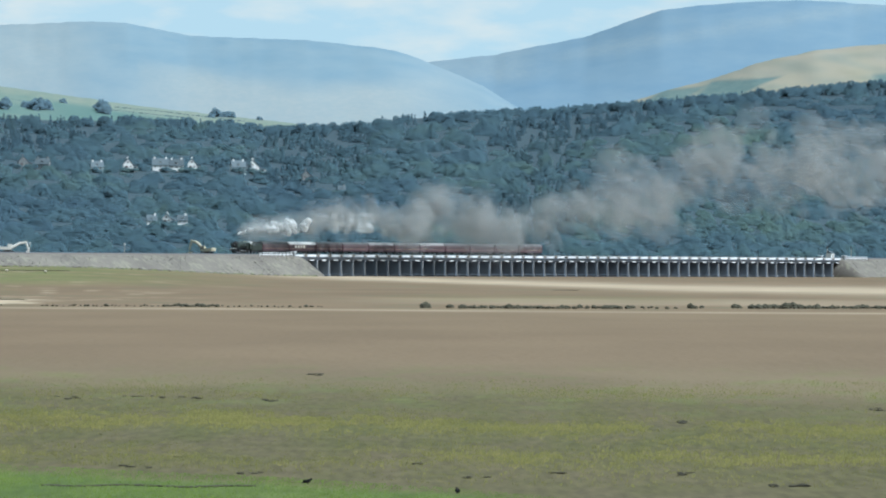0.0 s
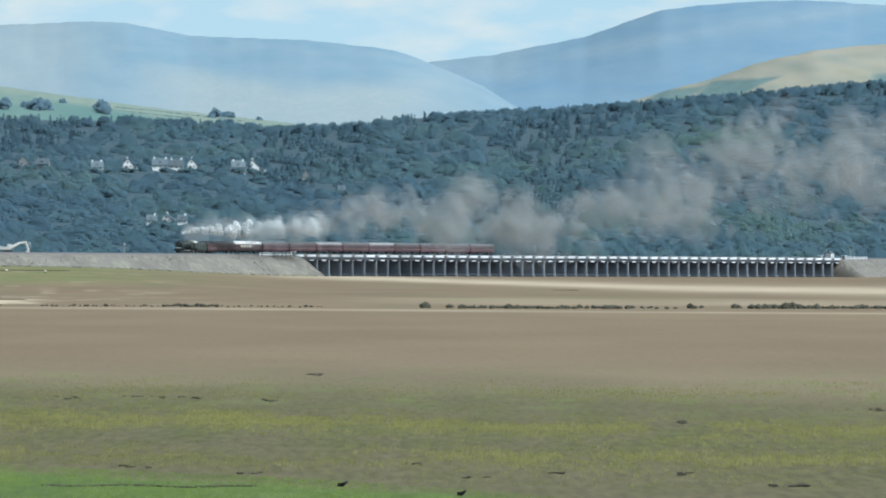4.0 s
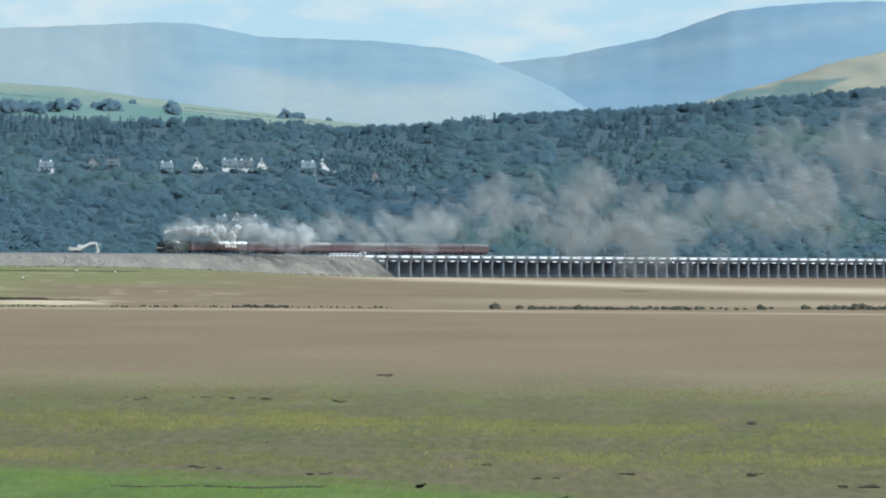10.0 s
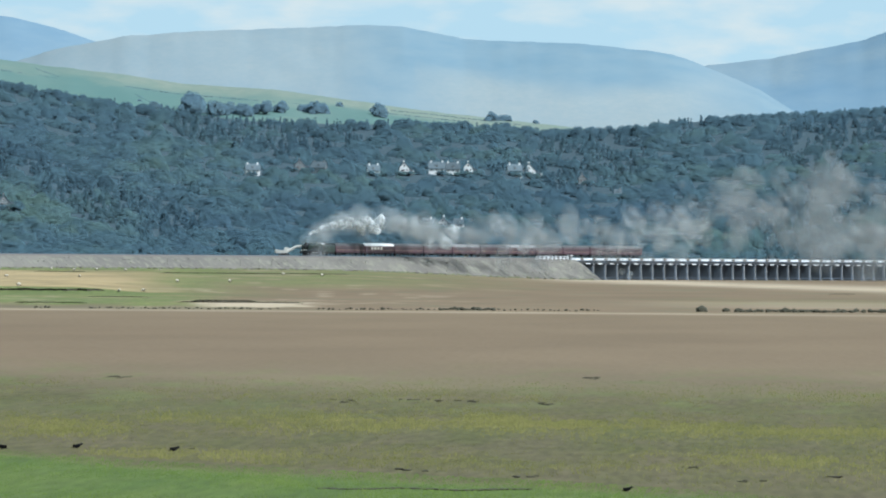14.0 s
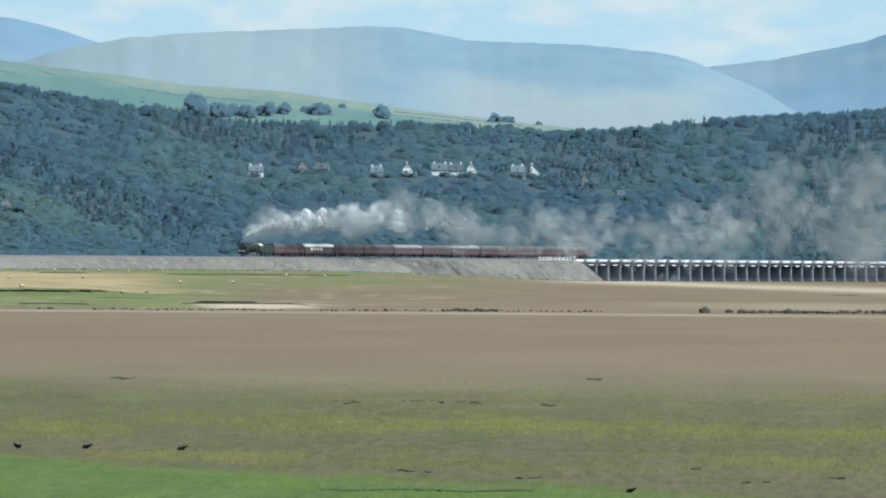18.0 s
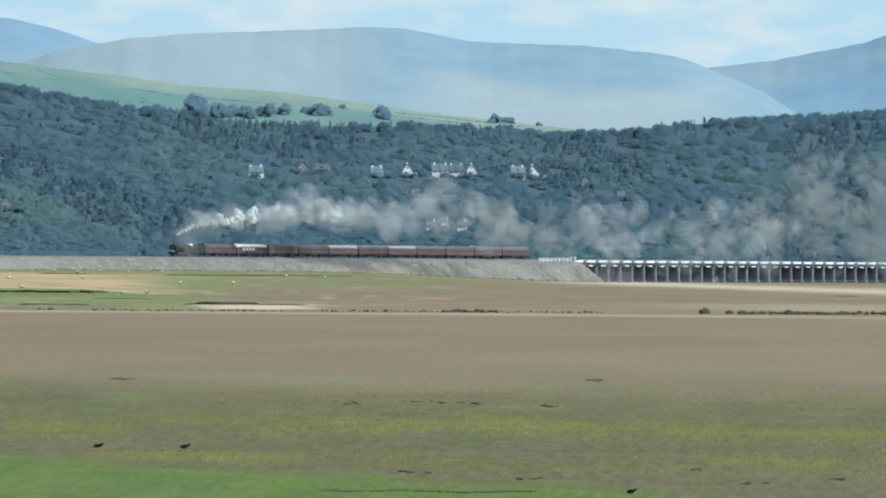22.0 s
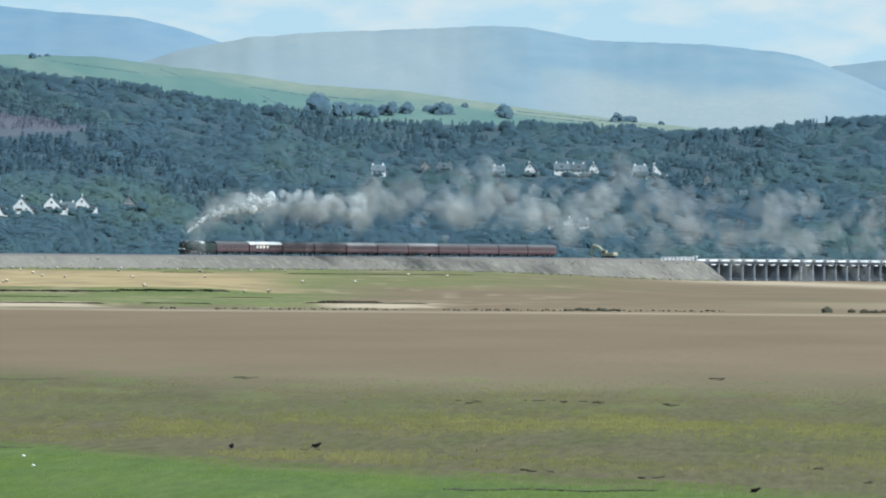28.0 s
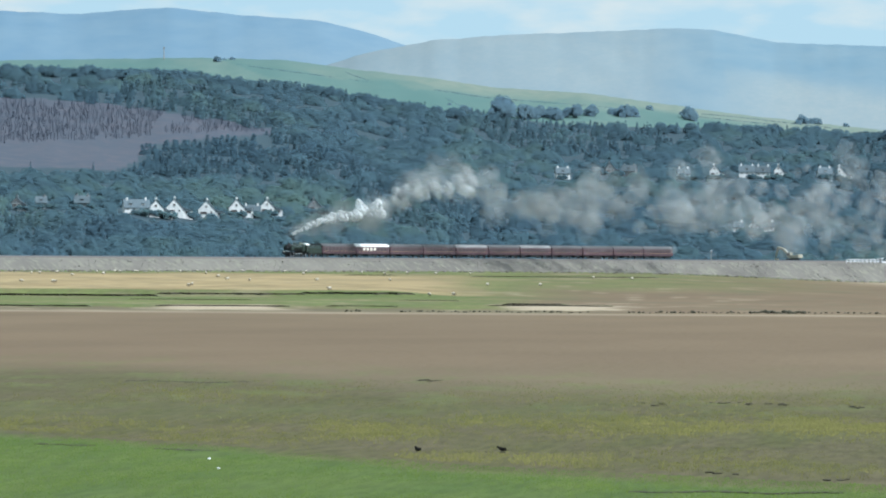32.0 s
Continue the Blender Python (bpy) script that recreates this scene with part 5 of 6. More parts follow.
# ---- excavators on the far shoulder ----
def excavator(s, side, heading, paint, label, lift):
    t = new("excavator")
    for o in (-1.15, 1.15):
        tr = part("track", boxed(-1.9, 1.9, o - 0.3, o + 0.3, 0, 0.8, 0.25), M["black"], t)
        for x in (-1.4, -0.5, 0.5, 1.4):
            part("roller", rodded((x, o - 0.33, 0.35), (x, o + 0.33, 0.35), 0.22, seg=10), M["girder"], tr)
    part("turntable", rodded((0, 0, 0.7), (0, 0, 1.05), 0.9, seg=16), M["black"], t)
    body = part("body", boxed(-2.6, 1.0, -1.3, 1.3, 1.0, 1.95, 0.12), paint, t)
    part("counterweight", boxed(-2.9, -2.0, -1.3, 1.3, 1.0, 2.15, 0.2), paint, body)
    c = part("cab", boxed(0.0, 1.5, 0.25, 1.3, 1.2, 2.75, 0.12), paint, t)
    part("window", boxed(0.2, 1.3, 1.29, 1.33, 1.8, 2.6), M["glass"], c)
    bm = bmesh.new()
    k1, k2 = (3.6, 0, 3.0 + lift), (5.6, 0, 3.3 + lift)
    rod(bm, (0.9, -0.3, 1.6), k1, 0.48, 0.42, 6)
    rod(bm, k1, k2, 0.42, 0.34, 6)
    part("boom", bm, paint, t)
    part("dipper", rodded((5.3, 0, 3.6 + lift), (6.2, 0, 0.9 + lift * 0.6), 0.38, 0.28, 6), paint, t)
    b = prism([(-0.5, 0), (0.5, 0), (0.5, 0.9), (-0.5, 0.9)], 5.5, 6.4)
    part("bucket", b, paint, t)
    part("ram", rodded((1.3, -0.3, 1.2), (3.2, 0, 2.6 + lift), 0.1), M["steel"], t)
    p = on_line(s, side, RAIL - 0.35)
    t.matrix_world = pose(p.x, p.y, p.z, 0, 0, heading)
    return tagged(t, label, "excavator", "excavators on the embankment")


excavator(-216, -6.8, 8, M["machine"], "pale cream tracked excavator with its boom reaching out", 0.0)
excavator(-78, -6.8, 150, M["machine_y"], "pale yellow tracked excavator with its boom raised", 0.9)


# ---- rolling stock: +x ahead, y to the sunny side, z over the rails ----
def wheelset(parent, x, r, z=None):
    z = r if z is None else z
    for o in (-0.75, 0.75):
        w = part("wheel", rodded((x, o - 0.07, z), (x, o + 0.07, z), r, seg=16), M["black"], parent)
        part("tyre", rodded((x, o * 1.11 - 0.02, z), (x, o * 1.11 + 0.02, z), r * 0.62, seg=14), M["steel"] if r > 0.7 else M["girder"], w)
    part("axle", rodded((x, -0.75, z), (x, 0.75, z), 0.09), M["black"], parent)


def coach_outline(grow=0.0):
    return [(-1.38 - grow, 1.05), (1.38 + grow, 1.05), (1.42 + grow, 1.7), (1.40 + grow, 2.75), (1.34 + grow, 3.05), (-1.34 - grow, 3.05), (-1.40 - grow, 2.75), (-1.42 - grow, 1.7)]


def coach(roof, label, cream=False):
    top = new("coach")
    H = 9.85
    body = part("body", prism(coach_outline(), -H, H), M["maroon"], top)
    arc = [(1.40 * math.cos(a), 3.02 + 0.84 * math.sin(a) ** 0.9) for a in np.linspace(0.0, math.pi, 13)]
    part("roof", prism(arc, -H, H), roof, top)
    for i in range(6):
        x = -7.5 + i * 3.0
        part("ventilator", boxed(x - 0.2, x + 0.2, -0.45, -0.15, 3.78, 3.98, 0.04), roof, top)
    for sgn in (1, -1):
        for i in range(8):
            x = -7.35 + i * 2.1
            pale = cream and 2 < i < 7
            w = part("window", boxed(x - 0.62, x + 0.62, sgn * 1.405 - 0.03, sgn * 1.405 + 0.03, 1.98, 2.78), M["cream"] if pale else M["glass"], top, "drawn pale blind" if pale else "")
        for x in (-9.0, 9.0):
            d = part("door", boxed(x - 0.36, x + 0.36, sgn * 1.41 - 0.03, sgn * 1.41 + 0.03, 1.12, 2.95, 0.01), M["maroon"], top)
            part("door_window", boxed(x - 0.22, x + 0.22, sgn * 1.445 - 0.012, sgn * 1.445 + 0.012, 2.1, 2.75), M["glass"], d)
        part("waist_line", boxed(-H + 0.05, H - 0.05, sgn * 1.425 - 0.012, sgn * 1.425 + 0.012, 1.74, 1.78), M["brass"], body)
    part("underframe", boxed(-H + 0.2, H - 0.2, -1.15, 1.15, 0.82, 1.05), M["black"], top)
    for x0, x1 in ((-2.8, -0.6), (0.4, 2.6)):
        part("battery_box", boxed(x0, x1, -1.2, 1.2, 0.38, 0.85, 0.04), M["black"], top)
    for x in (-H - 0.22, H + 0.22):
        part("gangway", boxed(x - 0.24, x + 0.24, -0.62, 0.62, 1.05, 3.2, 0.05), M["black"], top)
        for o in (-0.86, 0.86):
            part("buffer", rodded((x - 0.2, o, 1.05), (x + 0.2, o, 1.05), 0.2, seg=10), M["black"], top)
    for bx in (-7.0, 7.0):
        bg = part("bogie", boxed(bx - 1.7, bx + 1.7, -1.05, 1.05, 0.45, 0.78, 0.05), M["black"], top)
        for wx in (-1.3, 1.3):
            for o in (-0.75, 0.75):
                part("wheel", rodded((bx + wx, o - 0.07, 0.46), (bx + wx, o + 0.07, 0.46), 0.46, seg=12), M["black"], bg)
    return tagged(top, label, "railway coach", "coaches of the train")


LOCO_LENGTH = 0.68      # a short six-coupled engine


def locomotive():
    top = new("steam_locomotive")
    # origin 11 m behind the front buffers
    boiler = part("boiler", rodded((-2.6, 0, 2.75), (5.2, 0, 2.70), 0.95, 0.84, 20), M["green_loco"], top)
    for x in (-1.0, 0.9, 2.8, 4.6):
        part("boiler_band", rodded((x, 0, 2.74), (x + 0.08, 0, 2.74), 0.97 if x < 2 else 0.93, seg=20), M["black"], boiler)
    part("firebox", prism([(-0.95, 1.5), (0.95, 1.5), (1.02, 2.9), (0.75, 3.55), (0, 3.75), (-0.75, 3.55), (-1.02, 2.9)], -5.2, -2.6), M["green_loco"], top)
    sb = part("smokebox", rodded((5.2, 0, 2.72), (7.3, 0, 2.72), 0.93, seg=20), M["black"], top)
    part("smokebox_door", rodded((7.3, 0, 2.72), (7.48, 0, 2.72), 0.78, 0.5, 18), M["black"], sb)
    part("door_handle", boxed(7.48, 7.56, -0.04, 0.04, 2.5, 2.95), M["steel"], sb)
    bm = bmesh.new()
    rod(bm, (6.5, 0, 3.5), (6.5, 0, 4.0), 0.30, 0.27, 14)
    rod(bm, (6.5, 0, 3.93), (6.5, 0, 4.05), 0.33, 0.33, 14)
    part("chimney", bm, M["black"], top)
    bm = bmesh.new()
    bmesh.ops.create_uvsphere(bm, u_segments=14, v_segments=8, radius=0.45, matrix=Matrix.Translation((1.6, 0, 3.62)))
    part("dome", bm, M["green_loco"], top)
    for o in (-0.2, 0.2):
        part("safety_valve", rodded((-3.6, o, 3.7), (-3.6, o, 3.98), 0.1), M["brass"], top)
    for sgn in (1, -1):
        part("smoke_deflector", boxed(5.5, 7.5, sgn * 1.24 - 0.02, sgn * 1.24 + 0.02, 2.0, 3.45), M["green_loco"], top)
        part("running_board", boxed(-5.2, 8.2, sgn * 1.05 - 0.3, sgn * 1.05 + 0.3, 1.82, 1.9), M["black"], top)
        part("cylinder", rodded((5.3, sgn * 1.05, 0.98), (6.6, sgn * 1.05, 0.98), 0.42, seg=14), M["black"], top)
        part("piston_rod", rodded((3.6, sgn * 1.2, 0.98), (5.3, sgn * 1.2, 0.98), 0.06), M["steel"], top)
        part("handrail", rodded((-2.5, sgn * 0.98, 3.1), (5.2, sgn * 0.96, 3.1), 0.03, seg=6), M["steel"], top)
    part("frame", boxed(-7.4, 8.6, -0.62, 0.62, 0.75, 1.5), M["black"], top)
    beam = part("buffer_beam", boxed(8.45, 8.65, -1.25, 1.25, 0.75, 1.45), M["black"], top)
    for o in (-0.86, 0.86):
        part("buffer", rodded((8.6, o, 1.05), (9.15, o, 1.05), 0.16, 0.24, 12), M["black"], beam)
    for o in (-0.8, 0.0, 0.8):
        part("lamp", boxed(8.4, 8.6, o - 0.1, o + 0.1, 1.5, 1.8), M["cream"], beam)
    cab = part("cab", prism([(-1.3, 1.5), (1.3, 1.5), (1.35, 2.9), (1.3, 3.35), (-1.3, 3.35), (-1.35, 2.9)], -7.2, -5.2), M["green_loco"], top)
    arc = [(1.42 * math.cos(a), 3.3 + 0.6 * math.sin(a)) for a in np.linspace(0.0, math.pi, 11)]
    # white roof colour stands for the sun's highlight on the cab
    part("cab_roof", prism(arc, -7.7, -5.0), M["roof_white"], cab, "cab roof whitened for the sun's highlight")
    for sgn in (1, -1):
        part("cab_window", boxed(-6.6, -5.7, sgn * 1.36 - 0.02, sgn * 1.36 + 0.02, 2.45, 3.1), M["glass"], cab)
    for x in (6.9, 4.9):
        wheelset(top, x, 0.48)
    wheelset(top, -5.7, 0.55)
    drivers = []
    for x in (3.1, 0.3, -2.5):
        for sgn in (1, -1):
            bm = bmesh.new()
            r, y = 0.94, sgn * 0.78
            for k in range(20):
                a, b = 2 * math.pi * k / 20, 2 * math.pi * (k + 1) / 20
                rod(bm, (0.88 * math.cos(a), 0, 0.88 * math.sin(a)), (0.88 * math.cos(b), 0, 0.88 * math.sin(b)), 0.075, 0.075, 5)
            for k in range(10):
                a = 2 * math.pi * k / 10
                rod(bm, (0.1 * math.cos(a), 0, 0.1 * math.sin(a)), (0.86 * math.cos(a), 0, 0.86 * math.sin(a)), 0.05, 0.04, 5)
            rod(bm, (0, -0.12, 0), (0, 0.12, 0), 0.2, 0.2, 10)
            rod(bm, (0.34, -0.05, 0), (0.34, 0.18 * sgn, 0), 0.12, 0.12, 8)
            w = part("driving_wheel", bm, M["black"], top)
            w.location = (x, y, 0.94)
            drivers.append(w)
    for sgn in (1, -1):
        part("coupling_rod", boxed(-2.2, 3.4, sgn * 0.98 - 0.03, sgn * 0.98 + 0.03, 0.86, 1.0), M["steel"], top)
    for c in top.children_recursive:
        if c.name.startswith("driving_wheel"):
            c.location.x *= LOCO_LENGTH
            continue
        xs = [v.co.x for v in c.data.vertices]
        mid = (min(xs) + max(xs)) / 2
        for v in c.data.vertices:
            v.co.x = v.co.x + mid * (LOCO_LENGTH - 1) if c.name.startswith(("wheel", "tyre", "chimney", "dome")) else v.co.x * LOCO_LENGTH
    tagged(top, "dark green steam locomotive with a pale cab roof, in steam", "locomotive")
    return top, drivers


def tender():
    top = new("tender")
    part("tank", prism([(-1.3, 1.15), (1.3, 1.15), (1.36, 2.6), (1.15, 3.15), (0.8, 3.3), (-0.8, 3.3), (-1.15, 3.15), (-1.36, 2.6)], -3.6, 3.6), M["green_loco"], top)
    bm = bmesh.new()
    rng = np.random.default_rng(2)
    for _ in range(60):
        p = (rng.uniform(-1.5, 3.2), rng.uniform(-0.75, 0.75), 3.25 + rng.uniform(0, 0.35))
        bmesh.ops.create_icosphere(bm, subdivisions=1, radius=rng.uniform(0.14, 0.3), matrix=Matrix.Translation(p))
    part("coal", bm, M["coal"], top)
    part("frame", boxed(-3.8, 3.7, -1.1, 1.1, 0.7, 1.15), M["black"], top)
    for x in (-2.5, 0, 2.5):
        wheelset(top, x, 0.55)
    return tagged(top, "dark green tender heaped with coal", "tender")


loco, drivers = locomotive()
tend = tender()
# distance of each vehicle's middle behind the front buffers
TRAIN = [(loco, 6.25), (tend, 15.0)]
GREY, WHITE, PALE = (coach(M["roof_grey"], "maroon coach with a grey roof"), coach(M["roof_white"], "maroon coach with a bright white roof and pale windows", True),
                     coach(M["roof_pale"], "maroon coach with a pale grey roof"))
used = set()
for i, kind in enumerate((GREY, WHITE, GREY, GREY, PALE, GREY, PALE, GREY, GREY, GREY, GREY)):
    c = kind if kind not in used else copy_thing(kind, pose(0, 0, 0))
    used.add(kind)
    TRAIN.append((c, 18.65 + 10.15 + 20.3 * i))


# where the front buffers are along the line, second by second
def front_at(t):
    ts = (-60, 0, 3, 6, 9, 12, 14.5, 17, 20, 24.5, 27, 30, 32, 40)
    ss = (-31.3 + 620, -31.3, -61.4, -91.6, -122.6, -154.0, -180.6, -207.4, -240.6, -291.6, -320.3, -355.7, -379.6, -475)
    return float(np.interp(t, ts, ss)) - 41.6


# ---- sheep, crows, stones ----
def sheep_mesh():
    top = new("sheep")
    bm = bmesh.new()
    bmesh.ops.create_icosphere(bm, subdivisions=2, radius=0.5, matrix=Matrix.LocRotScale((0, 0, 0.62), None, (1.15, 0.7, 0.72)))
    for v in bm.verts:
        v.co += v.co.normalized() * 0.03 * noise.noise(v.co * 9)
    part("fleece", bm, M["fleece"], top)
    bm = bmesh.new()
    bmesh.ops.create_icosphere(bm, subdivisions=1, radius=0.17, matrix=Matrix.LocRotScale((0.68, 0, 0.66), None, (1.3, 0.8, 0.9)))
    part("head", bm, M["dark_face"], top)
    for x in (-0.35, 0.35):
        for y in (-0.18, 0.18):
            part("leg", rodded((x, y, 0), (x, y, 0.45), 0.05, 0.07, 6), M["dark_face"], top)
    return tagged(top, "white sheep grazing on the salt marsh", "sheep", "sheep on the marsh")


def flock():
    rng = random.Random(8)
    seen = [(-109.9, -1.9), (-108.0, -1.83), (-96.7, -1.7), (-94.2, -1.69), (-92.3, -1.62), (-87.3, -1.6), (-82.6, -1.62), (-80.2, -1.61), (-93.3, -3.25),
            (-77.6, -3.55), (-54.2, -2.96), (-48.3, -2.1), (-80.5, -1.86), (-65.8, -1.78), (-110.8, -1.95), (-99.0, -1.75), (-90.0, -2.2), (-86.5, -2.6), (-71.5, -1.8),
            (-70.9, -2.5), (-66.5, -4.2), (-63.8, -4.1), (-44.0, -2.2), (-62.0, -1.75), (-101.5, -1.72), (-103.5, -1.78), (-74.0, -1.7), (-69.0, -1.72)]
    seen += [(rng.uniform(-113, -60), rng.uniform(-3.3, -1.7)) for _ in range(12)]
    first = None
    for az, el in seen:
        y = min(1000 * EYE / -el * 0.75, line_depth(az) - 700)
        while EYE + el * y / 1000 > ground_height(az * y / 1000, y) and y < line_depth(az) - 22:
            y += 3
        x = az * y / 1000
        if first is None:
            first = sheep_mesh()
            o = first
        else:
            o = copy_thing(first, pose(0, 0, 0))
        o.matrix_world = pose(x, y, ground_height(x, y) - 0.03, 0, 0, rng.uniform(0, 360)) @ Matrix.Scale(0.66, 4)


flock()


def bird(label, size):
    top = new("crow")
    bm = bmesh.new()
    bmesh.ops.create_icosphere(bm, subdivisions=2, radius=0.5, matrix=Matrix.Translation((0, 0, 0.13)) @ Euler((0, radians(-22), 0)).to_matrix().to_4x4() @ Matrix.Diagonal((0.34, 0.17, 0.17, 1)))
    part("body", bm, M["crow"], top)
    bm = bmesh.new()
    bmesh.ops.create_icosphere(bm, subdivisions=2, radius=0.052, matrix=Matrix.Translation((0.16, 0, 0.22)))
    h = part("head", bm, M["crow"], top)
    part("beak", rodded((0.2, 0, 0.22), (0.265, 0, 0.205), 0.018, 0.004, 6), M["black"], h)
    part("tail", prism([(-0.035, 0.05), (0.035, 0.05), (0.03, 0.08), (-0.03, 0.08)], -0.27, -0.1), M["crow"], top)
    for o in (-0.035, 0.035):
        part("leg", rodded((0.01, o, 0), (0.0, o, 0.09), 0.008, 0.012, 5), M["black"], top)
        part("wing", boxed(-0.2, 0.08, o * 2.2 - 0.012, o * 2.2 + 0.012, 0.08, 0.19, 0.01), M["crow"], top)
    for c in top.children_recursive:
        c.data.transform(Matrix.Scale(size, 4))
    return tagged(top, label, "crow", "crows on the turf")


def on_ground(az, el):
    y = 1000 * EYE / -el
    return az * y / 1000, y


# time, bearing, elevation of the feet, heading
CROWS = [("black crow feeding on the olive marsh", [(0, -79.4, -21.75, 170), (13, -79.4, -21.75, 170), (17, -78.6, -21.6, 120), (18.5, -77.9, -21.5, 150), (20, -79.6, -21.5, 175), (22, -92.0, -20.8, 178), (25, -118.0, -20.3, 180), (32, -119.5, -20.3, 180)]),
         ("black crow walking over the olive marsh", [(0, -71.0, -21.6, 10), (13, -71.0, -21.6, 10), (17, -70.5, -21.5, 5), (19, -69.7, -21.45, 0), (21, -69.0, -21.3, -5), (24, -68.6, -21.35, 10), (26.5, -67.9, -21.45, 60), (32, -67.72, -21.5, 125)]),
         ("black crow standing on the olive marsh", [(0, -60.2, -21.8, 20), (13.5, -60.2, -21.8, 20), (17, -59.8, -21.6, 10), (19, -59.5, -21.55, 15), (22.5, -59.3, -21.25, 10), (24, -58.8, -21.2, 0), (26.5, -58.4, -21.25, 5), (32, -58.35, -21.4, 180)]),
         ("black crow hopping along the turf edge", [(0, -14.85, -25.3, 30), (0.5, -13.6, -25.4, 5), (1, -12.2, -25.5, 0), (1.5, -11.3, -25.55, 0), (3.5, -11.0, -25.65, 0), (6, -10.7, -25.7, 0), (9, -10.1, -25.75, -10), (12, -10, -25.8, 0), (32, -9.6, -25.8, 0)]),
         ("black crow on the near turf", [(0, 1.7, -26.35, 100), (3, 1.9, -26.5, 60), (5.5, 3.2, -26.9, 20), (9, 5.5, -27.2, 0), (32, 6.5, -27.4, 0)])]
crow_objects = []
for i, (label, rows) in enumerate(CROWS):
    o = bird(label, 0.68 if "turf" in label else 0.8)
    crow_objects.append(o)


def stone_line():
    """Weed-grown boulders in a line across the sands."""
    rng = np.random.default_rng(21)
    bm0 = bmesh.new()
    bmesh.ops.create_icosphere(bm0, subdivisions=1, radius=1.0)
    bm0.verts.ensure_lookup_table()
    vs = np.array([v.co[:] for v in bm0.verts])
    fs = [[v.index for v in f.verts] for f in bm0.faces]
    bm0.free()
    meshes = []
    for k in range(6):
        p = vs * rng.uniform(0.65, 1.2, (len(vs), 3))
        me = bpy.data.meshes.new("boulder")
        me.from_pydata([tuple(q) for q in p], [], fs)
        me.materials.append(M["weed"])
        meshes.append(me)
    top = new("stone_line")
    tagged(top, "line of dark weedy boulders across the sands", "boulders")
    count = 0
    clusters = [(-1.9, 3, 0.75), (0.8, 4, 0.55)]
    clusters += [(a, rng.integers(2, 5), 0.36 + 0.34 * abs(noise.noise(Vector((a * 0.35, 0, 7))))) for a in np.arange(2.2, 20.8, 0.45)]
    clusters += [(a, 2, 0.3) for a in np.arange(22, 26.5, 0.9)] + [(27.6, 3, 0.62), (28.6, 2, 0.4), (32.5, 3, 0.55)]
    clusters += [(a, rng.integers(2, 5), 0.5 + 0.4 * abs(noise.noise(Vector((a * 0.3, 0, 2))))) for a in np.arange(34, 39.5, 0.4)]
    clusters += [(a, rng.integers(2, 4), 0.36 + 0.3 * abs(noise.noise(Vector((a * 0.4, 0, 4))))) for a in np.arange(39.7, 50, 0.5)]
    small = [(a, 1, 0.16 + 0.2 * abs(noise.noise(Vector((a * 0.5, 0, 4))))) for a in np.arange(-76, -13, 0.42) if noise.noise(Vector((a * 0.16, 0, 1))) > -0.22]
    clusters += [(a, 2, s + 0.16) for a, n, s in small if -31 < a < -25] + small
    for az, n, s in clusters:
        for _ in range(int(n)):
            a = az + rng.uniform(-0.25, 0.25)
            el = np.interp(a, (-76, -51, -2, 49), (-5.9, -5.86, -5.78, -5.5)) + rng.uniform(-0.06, 0.05)
            x, y = on_ground(a, el)
            ob = new("boulder", meshes[rng.integers(6)])
            ob.parent = top
            k = s * rng.uniform(0.55, 1.1)
            ob.location = (x, y, ground_height(x, y) + k * 0.3)
            ob.scale = (k * 1.25, k, k * 0.85)
            ob.rotation_euler = (0, 0, rng.uniform(0, 6.3))
            count += 1


stone_line()


def creek_bank(a0, a1, el, high, label):
    """A low cut bank of dark mud under overhanging turf."""
    bm = bmesh.new()
    prev = None
    for a in np.arange(a0, a1 + 0.01, 0.25):
        e = el + 0.02 * noise.noise(Vector((a * 0.25, el, 0)))
        y = 700.0
        while EYE + e * y / 1000 > ground_height(a * y / 1000, y):
            y += 0.7
        x = a * y / 1000
        z = ground_height(x, y)
        h = 0.45 * high * (0.9 + 0.3 * noise.noise(Vector((a * 0.5, el, 3)))) * smooth(a0, a0 + 0.8, a) * smooth(a1, a1 - 0.8, a) + 0.03
        w = 0.2 * noise.noise(Vector((a * 1.7, el, 5)))
        ring = [bm.verts.new(p) for p in ((x, y - 0.8 + w, z - 0.3), (x, y - 0.3 + w, z + h * 0.55), (x, y - 0.5 + w, z + h), (x, y + 5, z + h * 0.8), (x, y + 9, z - 0.3))]
        if prev:
            for i in range(4):
                bm.faces.new((prev[i], ring[i], ring[i + 1], prev[i + 1])).material_index = 0 if i < 2 else 1
        prev = ring
    ob = part("creek_bank", bm, M["clod"])
    ob.data.materials.append(M["turf"])
    tagged(ob, label, "creek bank", "cut banks of the marsh creeks", kind="structure")


for row in ((-116, -96.5, -4.38, 0.75), (-97, -80, -4.14, 0.6), (-81, -68, -4.0, 0.7), (-97, -82, -5.42, 0.3), (-100, -86, -4.7, 0.14), (-58.5, -51.2, -5.08, 0.5),
            (-116, -104, -5.55, 0.35), (-70, -63, -4.65, 0.14), (-60, -46, -5.2, 0.3), (-78, -70, -5.35, 0.16), (12, 15, -3.75, 0.12), (-62, -41, -1.98, 0.35), (-76, -70, -1.9, 0.3)):
    creek_bank(*row, "low dark mud bank of a marsh creek under green turf")


